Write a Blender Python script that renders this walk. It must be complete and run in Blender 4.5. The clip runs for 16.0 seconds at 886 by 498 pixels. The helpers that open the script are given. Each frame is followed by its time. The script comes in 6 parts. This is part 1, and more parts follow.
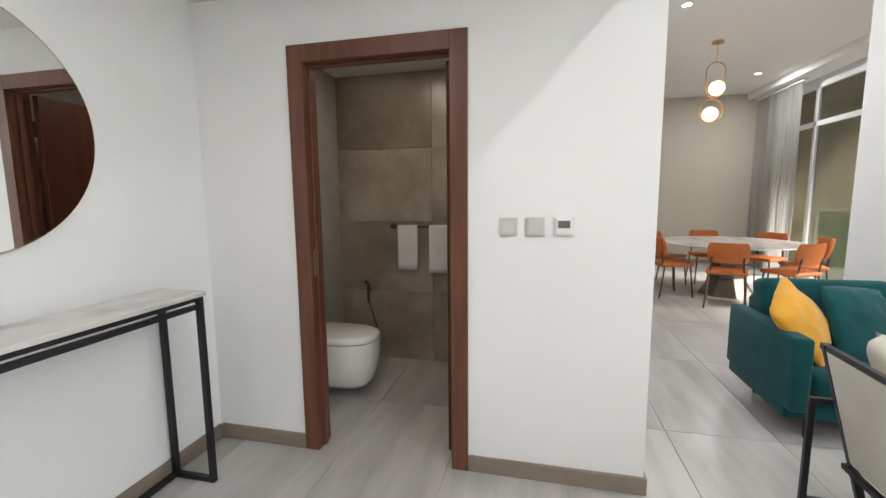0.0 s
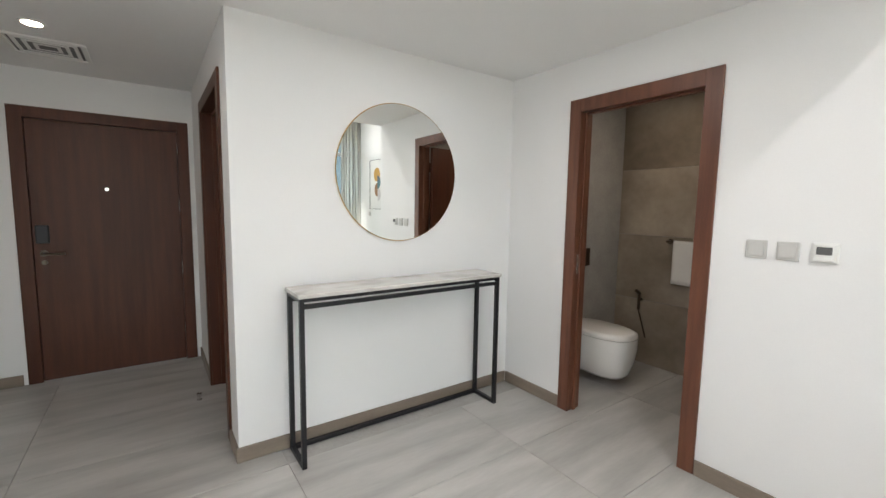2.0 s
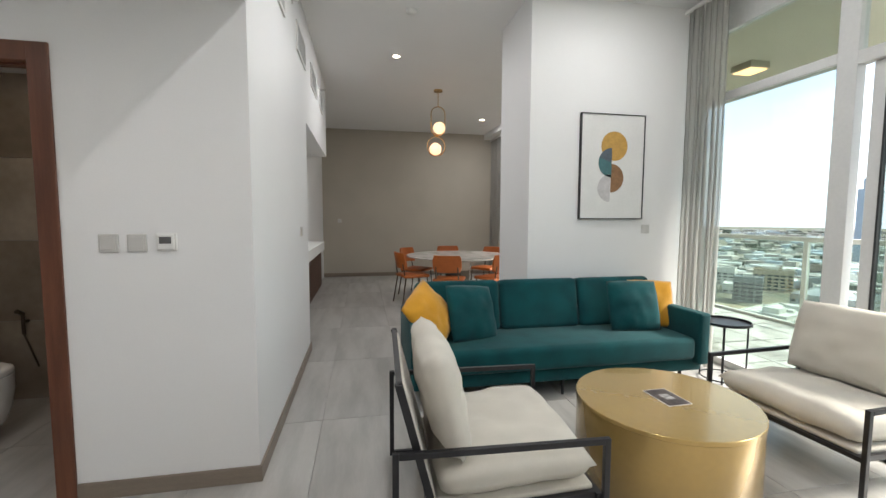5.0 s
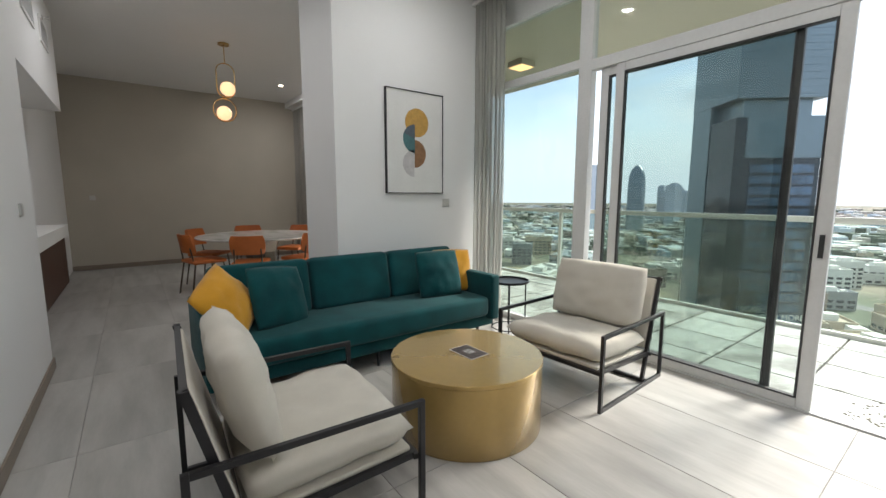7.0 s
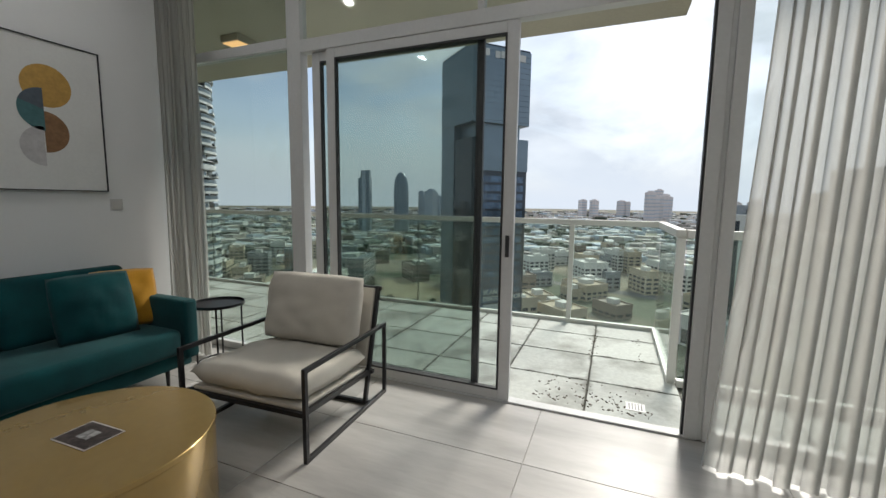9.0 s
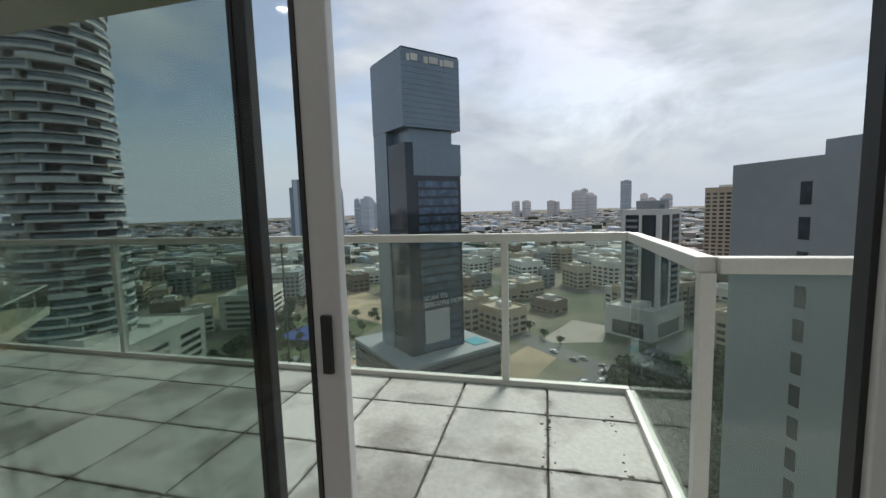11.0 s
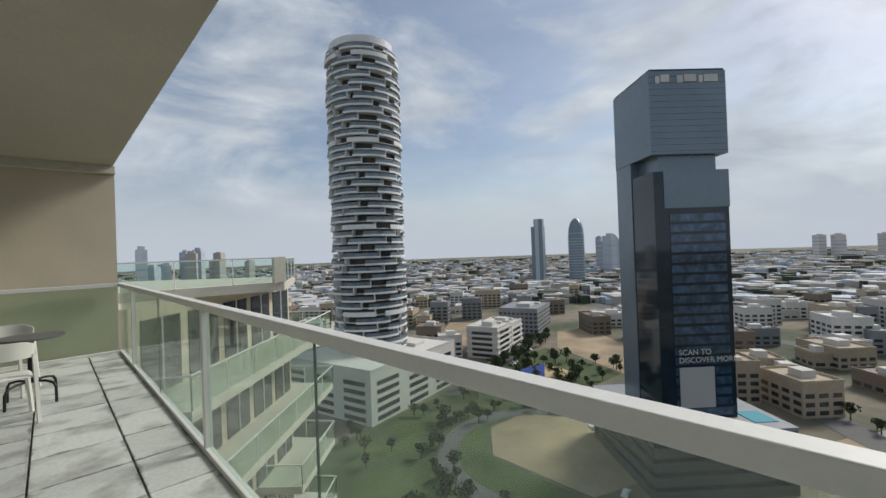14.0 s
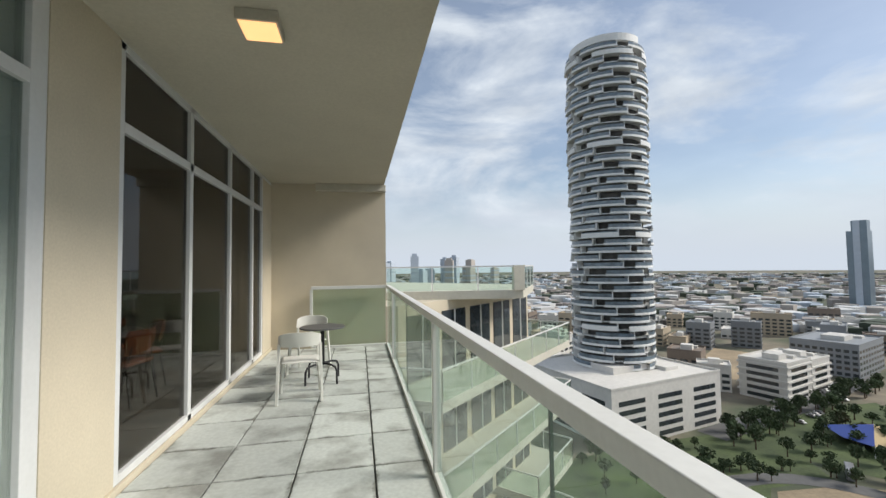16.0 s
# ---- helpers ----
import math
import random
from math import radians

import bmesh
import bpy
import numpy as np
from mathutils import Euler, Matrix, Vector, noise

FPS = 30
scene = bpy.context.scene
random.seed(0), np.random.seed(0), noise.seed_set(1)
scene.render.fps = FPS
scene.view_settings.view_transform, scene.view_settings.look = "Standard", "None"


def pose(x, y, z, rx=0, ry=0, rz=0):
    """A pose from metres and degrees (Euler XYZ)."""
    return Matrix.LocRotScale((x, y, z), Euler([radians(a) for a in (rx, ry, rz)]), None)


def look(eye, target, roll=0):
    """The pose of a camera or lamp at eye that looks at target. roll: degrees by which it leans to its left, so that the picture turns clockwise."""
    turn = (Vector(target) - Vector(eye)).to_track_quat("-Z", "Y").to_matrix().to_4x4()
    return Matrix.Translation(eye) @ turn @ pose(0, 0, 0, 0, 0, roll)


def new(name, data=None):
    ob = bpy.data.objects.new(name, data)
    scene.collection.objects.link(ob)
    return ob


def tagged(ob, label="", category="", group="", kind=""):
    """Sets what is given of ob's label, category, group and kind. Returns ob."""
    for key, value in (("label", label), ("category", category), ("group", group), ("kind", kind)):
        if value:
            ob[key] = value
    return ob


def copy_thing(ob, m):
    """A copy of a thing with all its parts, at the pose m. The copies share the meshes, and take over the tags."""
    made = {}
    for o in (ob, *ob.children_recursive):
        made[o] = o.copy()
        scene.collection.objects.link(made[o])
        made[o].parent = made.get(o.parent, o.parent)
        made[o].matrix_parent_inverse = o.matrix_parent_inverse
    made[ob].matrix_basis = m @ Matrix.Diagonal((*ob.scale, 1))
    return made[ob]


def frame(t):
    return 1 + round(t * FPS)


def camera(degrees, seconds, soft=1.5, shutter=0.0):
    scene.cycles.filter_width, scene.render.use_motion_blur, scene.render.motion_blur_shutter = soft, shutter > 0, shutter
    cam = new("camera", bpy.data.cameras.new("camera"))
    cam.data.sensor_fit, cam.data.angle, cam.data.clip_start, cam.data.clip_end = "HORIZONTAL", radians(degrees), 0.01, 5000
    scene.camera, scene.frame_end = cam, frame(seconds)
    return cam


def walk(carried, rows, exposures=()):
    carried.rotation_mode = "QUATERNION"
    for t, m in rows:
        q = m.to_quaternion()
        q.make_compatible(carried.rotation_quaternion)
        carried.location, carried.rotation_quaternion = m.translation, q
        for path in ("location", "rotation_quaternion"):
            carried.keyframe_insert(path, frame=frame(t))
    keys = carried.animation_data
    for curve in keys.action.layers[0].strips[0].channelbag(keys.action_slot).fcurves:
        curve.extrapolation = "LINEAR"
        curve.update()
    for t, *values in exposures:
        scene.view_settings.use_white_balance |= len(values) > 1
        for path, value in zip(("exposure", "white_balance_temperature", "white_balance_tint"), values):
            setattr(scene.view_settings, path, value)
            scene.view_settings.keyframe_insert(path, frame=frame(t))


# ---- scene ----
cam = camera(94.1, 16.0)
PATH = [
    (0, (1.517, 0.538, 1.384), (1.071, 2.473, 1.143), -0.5),
    (0.5, (1.695, 0.53, 1.411), (0.698, 2.247, 1.172), 0.1),
    (1, (1.82, 0.428, 1.42), (0.488, 1.908, 1.237), 0.4),
    (1.5, (1.972, 0.21, 1.421), (0.387, 1.416, 1.232), 0.1),
    (2, (2.119, 0.128, 1.425), (0.496, 1.279, 1.225), 0.9),
    (2.5, (2.301, 0.114, 1.417), (0.897, 1.521, 1.199), 2.3),
    (3, (2.389, 0.092, 1.417), (1.339, 1.784, 1.228), 2.9),
    (3.5, (2.438, 0.136, 1.406), (1.814, 2.029, 1.248), 2.4),
    (4, (2.494, 0.186, 1.401), (2.286, 2.17, 1.257), 1.4),
    (6.5, (2.583, 0.347, 1.343), (3.564, 2.076, 1.124), -0.0),
    (7, (2.605, 0.349, 1.346), (3.796, 1.935, 1.091), 0.1),
    (7.5, (2.663, 0.331, 1.327), (4.029, 1.765, 1.049), 0.3),
    (8, (2.753, 0.307, 1.329), (4.26, 1.588, 1.031), 0.4),
    (8.5, (3.005, 0.3, 1.321), (4.703, 1.316, 1.033), 0.9),
    (9, (3.296, 0.326, 1.335), (5.133, 1.083, 1.103), 0.7),
    (9.5, (3.714, 0.414, 1.376), (5.628, 0.962, 1.181), -0.3),
    (12, (5.828, 0.485, 1.361), (7.76, 0.962, 1.153), -1.8),
    (12.5, (6.193, 0.542, 1.386), (8.108, 1.09, 1.209), -2.7),
    (13, (6.584, 0.604, 1.377), (8.427, 1.372, 1.265), -2.7),
    (13.5, (6.997, 0.741, 1.39), (8.674, 1.83, 1.347), -2.5),
    (14, (7.295, 0.878, 1.476), (8.678, 2.322, 1.49), -2.1),
    (14.5, (7.527, 1.203, 1.467), (8.484, 2.958, 1.516), -1.2),
    (15, (7.565, 1.362, 1.474), (8.073, 3.296, 1.539), -0.6),
    (15.5, (7.551, 1.487, 1.483), (7.82, 3.467, 1.576), -0.6),
    (16, (7.627, 1.536, 1.491), (8.026, 3.494, 1.577), -0.8),
]
walk(cam, [(t, look(eye, target, roll)) for t, eye, target, roll in PATH],
     [(0, 2.75), (1, 2.5), (2, 2.8), (3, 2.55), (4, 2.25), (6.5, 1.75), (8, 1.05), (9, 0.52), (9.7, 0.45), (11.8, -0.1), (13.5, -0.12), (15, 0.18), (16, 0.3)])

# ---------- light ----------
world = bpy.data.worlds.new("sky")
scene.world = world
world.use_nodes = True
wn, wl = world.node_tree.nodes, world.node_tree.links
wn.clear()
w_out = wn.new("ShaderNodeOutputWorld")
w_bg = wn.new("ShaderNodeBackground")
w_sky = wn.new("ShaderNodeTexSky")
w_sky.sky_type = 'NISHITA'
w_sky.sun_disc = False
w_sky.sun_elevation = radians(39)
w_sky.sun_rotation = radians(100)
w_sky.dust_density = 1.0
w_co = wn.new("ShaderNodeTexCoord")
w_map = wn.new("ShaderNodeMapping")
w_map.inputs["Scale"].default_value = (1.0, 1.0, 2.6)
w_n1 = wn.new("ShaderNodeTexNoise")
w_n1.inputs["Scale"].default_value = 2.1
w_n1.inputs["Detail"].default_value = 9
w_n1.inputs["Roughness"].default_value = 0.58
w_n1.inputs["Distortion"].default_value = 0.5
w_r = wn.new("ShaderNodeValToRGB")
w_r.color_ramp.elements[0].position = 0.43
w_r.color_ramp.elements[0].color = (0.22, 0.22, 0.22, 1)
w_r.color_ramp.elements[1].position = 0.60
w_r.color_ramp.elements[1].color = (1, 1, 1, 1)
w_n2 = wn.new("ShaderNodeTexNoise")
w_n2.inputs["Scale"].default_value = 5.5
w_n2.inputs["Detail"].default_value = 7
w_r2 = wn.new("ShaderNodeValToRGB")
w_r2.color_ramp.elements[0].position = 0.3
w_r2.color_ramp.elements[0].color = (4.4, 4.95, 5.7, 1)
w_r2.color_ramp.elements[1].position = 0.7
w_r2.color_ramp.elements[1].color = (7.0, 7.5, 8.0, 1)
w_mix = wn.new("ShaderNodeMix")
w_mix.data_type = 'RGBA'
wl.new(w_co.outputs["Generated"], w_map.inputs["Vector"])
wl.new(w_map.outputs["Vector"], w_n1.inputs["Vector"])
wl.new(w_map.outputs["Vector"], w_n2.inputs["Vector"])
wl.new(w_n1.outputs["Fac"], w_r.inputs["Fac"])
wl.new(w_n2.outputs["Fac"], w_r2.inputs["Fac"])
w_sep = wn.new("ShaderNodeSeparateXYZ")
w_hz = wn.new("ShaderNodeMapRange")
w_hz.inputs["From Min"].default_value, w_hz.inputs["From Max"].default_value = 0.0, 0.22
w_hz.inputs["To Min"].default_value, w_hz.inputs["To Max"].default_value = 1.0, 0.0
w_hz.interpolation_type = 'SMOOTHSTEP'
w_hm = wn.new("ShaderNodeMix")
w_hm.data_type = 'RGBA'
w_hm.inputs["B"].default_value = (5.3, 5.85, 6.6, 1)
wl.new(w_co.outputs["Generated"], w_sep.inputs[0])
wl.new(w_sep.outputs["Z"], w_hz.inputs["Value"])
wl.new(w_r.outputs["Color"], w_mix.inputs["Factor"])
wl.new(w_sky.outputs["Color"], w_mix.inputs["A"])
wl.new(w_r2.outputs["Color"], w_mix.inputs["B"])
wl.new(w_hz.outputs["Result"], w_hm.inputs["Factor"])
wl.new(w_mix.outputs["Result"], w_hm.inputs["A"])
wl.new(w_hm.outputs["Result"], w_bg.inputs["Color"])
w_bg.inputs["Strength"].default_value = 0.1
wl.new(w_bg.outputs["Background"], w_out.inputs["Surface"])

sun = new("sun", bpy.data.lights.new("sun", 'SUN'))
sun.data.energy = 3.1
sun.data.angle = radians(20)
sun.data.color = (1.0, 0.95, 0.87)
sun.matrix_world = look((60, -14, 50), (0, 0, 0))

LIV_W, DIN_FILL_W, HALL_FILL_W = 2.8, 5.0, 0.6      # downlight power; the dining and hall ones are added fill

# ---------- materials ----------


def mat(name, col, rough=0.5, metal=0.0, var=0.08, scale=6.0, fine=60.0, bump=0.0, stretch=(1, 1, 1), col2=None, sheen=0.0, coat=0.0, spec=0.5, rand=0.0, detail=6.0, contrast=(0.35, 0.68)):
    """Surface with a broad and a fine variation, and fine relief."""
    m = bpy.data.materials.new(name)
    m.use_nodes = True
    n, l = m.node_tree.nodes, m.node_tree.links
    b = n["Principled BSDF"]
    b.inputs["Roughness"].default_value = rough
    b.inputs["Metallic"].default_value = metal
    b.inputs["Specular IOR Level"].default_value = spec
    b.inputs["Sheen Weight"].default_value = sheen
    b.inputs["Coat Weight"].default_value = coat
    co = n.new("ShaderNodeTexCoord")
    mp = n.new("ShaderNodeMapping")
    mp.inputs["Scale"].default_value = stretch
    l.new(co.outputs["Object"], mp.inputs["Vector"])
    vec = mp.outputs["Vector"]
    if rand:
        oi = n.new("ShaderNodeObjectInfo")
        ml = n.new("ShaderNodeMath")
        ml.operation = 'MULTIPLY'
        ml.inputs[1].default_value = 40.0
        l.new(oi.outputs["Random"], ml.inputs[0])
        ad = n.new("ShaderNodeVectorMath")
        l.new(vec, ad.inputs[0])
        l.new(ml.outputs[0], ad.inputs[1])
        vec = ad.outputs[0]
    n1 = n.new("ShaderNodeTexNoise")
    n1.inputs["Scale"].default_value = scale
    n1.inputs["Detail"].default_value = detail
    n2 = n.new("ShaderNodeTexNoise")
    n2.inputs["Scale"].default_value = fine
    n2.inputs["Detail"].default_value = 4
    l.new(vec, n1.inputs["Vector"])
    l.new(vec, n2.inputs["Vector"])
    rp = n.new("ShaderNodeValToRGB")
    rp.color_ramp.elements[0].position, rp.color_ramp.elements[1].position = contrast
    c2 = col2 or tuple(c * (1 - var * 2) for c in col)
    rp.color_ramp.elements[0].color = (*c2, 1)
    rp.color_ramp.elements[1].color = (*col, 1)
    l.new(n1.outputs["Fac"], rp.inputs["Fac"])
    hv = n.new("ShaderNodeHueSaturation")
    mm = n.new("ShaderNodeMapRange")
    mm.inputs["To Min"].default_value = 1 - var
    mm.inputs["To Max"].default_value = 1 + var
    mm.inputs["From Min"].default_value, mm.inputs["From Max"].default_value = 0.3, 0.7
    l.new(n2.outputs["Fac"], mm.inputs["Value"])
    val = mm.outputs["Result"]
    if rand:
        m2 = n.new("ShaderNodeMapRange")
        m2.inputs["To Min"].default_value = 1 - rand
        m2.inputs["To Max"].default_value = 1 + rand
        l.new(oi.outputs["Random"], m2.inputs["Value"])
        mu = n.new("ShaderNodeMath")
        mu.operation = 'MULTIPLY'
        l.new(val, mu.inputs[0])
        l.new(m2.outputs["Result"], mu.inputs[1])
        val = mu.outputs[0]
    l.new(val, hv.inputs["Value"])
    l.new(rp.outputs["Color"], hv.inputs["Color"])
    l.new(hv.outputs["Color"], b.inputs["Base Color"])
    if bump:
        bp = n.new("ShaderNodeBump")
        bp.inputs["Strength"].default_value = bump
        bp.inputs["Distance"].default_value = 0.01
        l.new(n2.outputs["Fac"], bp.inputs["Height"])
        l.new(bp.outputs["Normal"], b.inputs["Normal"])
    return m


def glass(name, tint, gloss=1.0, rough=0.0, dust=0.0):
    """Thin pane: clear tint with a mirror-like gloss by Fresnel, and a film of dust."""
    m = bpy.data.materials.new(name)
    m.use_nodes = True
    n, l = m.node_tree.nodes, m.node_tree.links
    n.clear()
    o = n.new("ShaderNodeOutputMaterial")
    tr = n.new("ShaderNodeBsdfTransparent")
    tr.inputs["Color"].default_value = (*tint, 1)
    gl = n.new("ShaderNodeBsdfGlossy")
    gl.inputs["Roughness"].default_value = rough
    lw = n.new("ShaderNodeLayerWeight")
    pw = n.new("ShaderNodeMath")
    pw.operation = 'POWER'
    pw.inputs[1].default_value = 4.5
    mu = n.new("ShaderNodeMath")
    mu.operation = 'MULTIPLY_ADD'
    mu.inputs[1].default_value = 0.55 * gloss
    mu.inputs[2].default_value = 0.022 * gloss
    mx = n.new("ShaderNodeMixShader")
    l.new(lw.outputs["Facing"], pw.inputs[0])
    l.new(pw.outputs[0], mu.inputs[0])
    l.new(mu.outputs[0], mx.inputs[0])
    l.new(tr.outputs[0], mx.inputs[1])
    l.new(gl.outputs[0], mx.inputs[2])
    if dust:
        df = n.new("ShaderNodeBsdfDiffuse")
        df.inputs["Color"].default_value = (0.62, 0.68, 0.62, 1)
        tl = n.new("ShaderNodeBsdfTranslucent")
        tl.inputs["Color"].default_value = (0.62, 0.68, 0.62, 1)
        half = n.new("ShaderNodeMixShader")
        nz = n.new("ShaderNodeTexNoise")
        nz.inputs["Scale"].default_value = 2.2
        nz.inputs["Detail"].default_value = 8
        co = n.new("ShaderNodeTexCoord")
        l.new(co.outputs["Object"], nz.inputs["Vector"])
        mr = n.new("ShaderNodeMapRange")
        mr.inputs["From Min"].default_value, mr.inputs["From Max"].default_value = 0.3, 0.7
        mr.inputs["To Min"].default_value, mr.inputs["To Max"].default_value = dust * 0.6, dust * 1.4
        l.new(nz.outputs["Fac"], mr.inputs["Value"])
        film = n.new("ShaderNodeMixShader")
        l.new(df.outputs[0], half.inputs[1])
        l.new(tl.outputs[0], half.inputs[2])
        l.new(mr.outputs["Result"], film.inputs[0])
        l.new(mx.outputs[0], film.inputs[1])
        l.new(half.outputs[0], film.inputs[2])
        mx = film
    l.new(mx.outputs[0], o.inputs["Surface"])
    return m


def sheer(name, col, alpha):
    """Thin curtain cloth that lets light through."""
    m = bpy.data.materials.new(name)
    m.use_nodes = True
    n, l = m.node_tree.nodes, m.node_tree.links
    n.clear()
    o = n.new("ShaderNodeOutputMaterial")
    tr = n.new("ShaderNodeBsdfTransparent")
    df = n.new("ShaderNodeBsdfDiffuse")
    tl = n.new("ShaderNodeBsdfTranslucent")
    for s in (df, tl):
        s.inputs["Color"].default_value = (*col, 1)
    a = n.new("ShaderNodeMixShader")
    a.inputs[0].default_value = 0.6
    b = n.new("ShaderNodeMixShader")
    wv = n.new("ShaderNodeTexNoise")
    wv.inputs["Scale"].default_value = 500
    mr = n.new("ShaderNodeMapRange")
    mr.inputs["To Min"].default_value = alpha - 0.1
    mr.inputs["To Max"].default_value = alpha + 0.1
    l.new(wv.outputs["Fac"], mr.inputs["Value"])
    l.new(df.outputs[0], a.inputs[1])
    l.new(tl.outputs[0], a.inputs[2])
    l.new(mr.outputs["Result"], b.inputs[0])
    l.new(tr.outputs[0], b.inputs[1])
    l.new(a.outputs[0], b.inputs[2])
    l.new(b.outputs[0], o.inputs["Surface"])
    return m


def glow(name, col, strength):
    m = bpy.data.materials.new(name)
    m.use_nodes = True
    b = m.node_tree.nodes["Principled BSDF"]
    b.inputs["Base Color"].default_value = (*col, 1)
    b.inputs["Emission Color"].default_value = (*col, 1)
    b.inputs["Emission Strength"].default_value = strength
    return m


M = {}
M["paint"] = mat("white_paint", (0.80, 0.797, 0.795), 0.6, var=0.012, scale=1.2, fine=220, bump=0.03)
M["ceil"] = mat("ceiling_paint", (0.79, 0.787, 0.782), 0.7, var=0.012, scale=0.9, fine=150, bump=0.02)
M["beige"] = mat("beige_wallpaper", (0.47, 0.43, 0.36), 0.75, var=0.03, scale=1.6, fine=130, bump=0.08)
M["floor"] = mat("grey_porcelain", (0.44, 0.43, 0.41), 0.34, var=0.03, scale=2.2, fine=26, bump=0.01, stretch=(3.2, 0.55, 1), col2=(0.31, 0.30, 0.285), rand=0.05, contrast=(0.3, 0.62))
M["grout"] = mat("grey_grout", (0.38, 0.37, 0.35), 0.85, var=0.06)
M["base"] = mat("taupe_skirting", (0.24, 0.195, 0.155), 0.45, var=0.06, scale=4, fine=50, stretch=(1, 1, 6))
M["wood"] = mat("red_brown_veneer", (0.165, 0.062, 0.033), 0.38, var=0.10, scale=3.0, fine=40, bump=0.04, stretch=(9, 9, 0.7), col2=(0.10, 0.036, 0.02))
M["wood_dark"] = mat("dark_brown_veneer", (0.092, 0.031, 0.016), 0.42, var=0.07, scale=2.6, fine=34, bump=0.05, stretch=(9, 9, 0.55), col2=(0.068, 0.023, 0.012), spec=0.3)
M["marble"] = mat("veined_marble", (0.62, 0.60, 0.575), 0.16, var=0.03, scale=3.0, fine=9, stretch=(1.5, 0.8, 1), col2=(0.36, 0.34, 0.32), contrast=(0.28, 0.5), detail=9)
M["black"] = mat("black_steel", (0.022, 0.022, 0.025), 0.42, 0.3, var=0.06, scale=9)
M["chrome"] = mat("chrome", (0.75, 0.74, 0.72), 0.14, 1.0, var=0.02)
M["bronze"] = mat("dark_bronze", (0.12, 0.095, 0.075), 0.3, 1.0, var=0.05)
M["brass"] = mat("brass", (0.62, 0.40, 0.16), 0.25, 1.0, var=0.04)
M["gold"] = mat("gold_lacquer", (0.50, 0.335, 0.115), 0.24, 0.55, var=0.03, scale=3, fine=30, coat=0.5)
M["teal"] = mat("teal_velvet", (0.0025, 0.07, 0.076), 0.82, var=0.14, scale=5, fine=300, bump=0.12, sheen=0.10, col2=(0.002, 0.046, 0.052), spec=0.2)
M["mustard"] = mat("mustard_velvet", (0.62, 0.30, 0.022), 0.85, var=0.08, scale=6, fine=300, bump=0.12, sheen=0.3, spec=0.2)
M["linen"] = mat("cream_linen", (0.60, 0.565, 0.495), 0.9, var=0.05, scale=5, fine=420, bump=0.18, sheen=0.15, spec=0.2)
M["orange"] = mat("orange_leather", (0.50, 0.135, 0.028), 0.5, var=0.08, scale=8, fine=120, bump=0.06)
M["white"] = mat("white_ceramic", (0.82, 0.81, 0.79), 0.1, var=0.01, coat=0.3)
M["switch"] = mat("pale_grey_plastic", (0.56, 0.55, 0.53), 0.35, var=0.01)
M["plastic"] = mat("white_plastic", (0.78, 0.775, 0.755), 0.4, var=0.01)
M["alu"] = mat("white_aluminium", (0.66, 0.665, 0.66), 0.35, var=0.025, scale=3, fine=40)
M["alu_in"] = mat("grey_gasket", (0.035, 0.036, 0.038), 0.55, var=0.05)
M["wctile"] = mat("brown_stone_tile", (0.43, 0.37, 0.30), 0.32, var=0.06, scale=1.7, fine=22, stretch=(0.8, 0.8, 5.0), col2=(0.17, 0.135, 0.10), rand=0.08, contrast=(0.32, 0.66), detail=9)
M["towel"] = mat("white_towel", (0.78, 0.77, 0.75), 0.95, var=0.04, fine=300, bump=0.3, sheen=0.3)
M["render"] = mat("beige_render", (0.60, 0.53, 0.405), 0.85, var=0.05, scale=1.5, fine=60, bump=0.1)
M["soffit"] = mat("grey_beige_soffit", (0.56, 0.52, 0.43), 0.85, var=0.05, scale=0.8, fine=40, bump=0.06)
M["deck"] = mat("weathered_concrete_tile", (0.52, 0.545, 0.51), 0.75, var=0.08, scale=2.3, fine=30, bump=0.2, col2=(0.27, 0.275, 0.25), rand=0.09, contrast=(0.33, 0.52), detail=12)
M["deck_joint"] = mat("mossy_joint", (0.17, 0.17, 0.145), 0.95, var=0.25, scale=8, fine=40, bump=0.3)
M["conc_pale"] = mat("pale_balcony_edge", (0.60, 0.57, 0.48), 0.8, var=0.05, scale=0.8, fine=8)
M["seal"] = mat("green_black_glass_edge", (0.075, 0.105, 0.088), 0.4, var=0.05)
M["rail"] = mat("pale_rail", (0.70, 0.70, 0.665), 0.45, var=0.03, scale=4, fine=50)
M["frost"] = mat("cream_chair_plastic", (0.74, 0.73, 0.67), 0.45, var=0.02)
M["tabletop"] = mat("grey_table_top", (0.11, 0.11, 0.11), 0.4, var=0.05)
M["mirror"] = mat("mirror_silver", (0.88, 0.89, 0.87), 0.0, 1.0, var=0.0)
M["glass_clear"] = glass("pane_glass", (0.93, 0.955, 0.95), 0.9)
M["glass_side"] = glass("lightly_tinted_glass", (0.74, 0.78, 0.76), 1.1)
M["glass_bronze"] = glass("bronze_solar_glass", (0.38, 0.375, 0.345), 1.1)
M["glass_dark"] = glass("solar_glass", (0.65, 0.70, 0.675), 1.2)
M["glass_rail"] = glass("green_rail_glass", (0.87, 0.94, 0.90), 1.1, dust=0.03)
M["sheer"] = sheer("sheer_curtain", (0.57, 0.56, 0.53), 0.78)
M["lamp"] = glow("warm_globe", (1.0, 0.62, 0.34), 0.4)
M["lamp_out"] = glow("warm_panel", (1.0, 0.56, 0.24), 0.95)
M["lamp_hall"] = glow("hall_downlight", (1.0, 0.8, 0.6), 12.0)

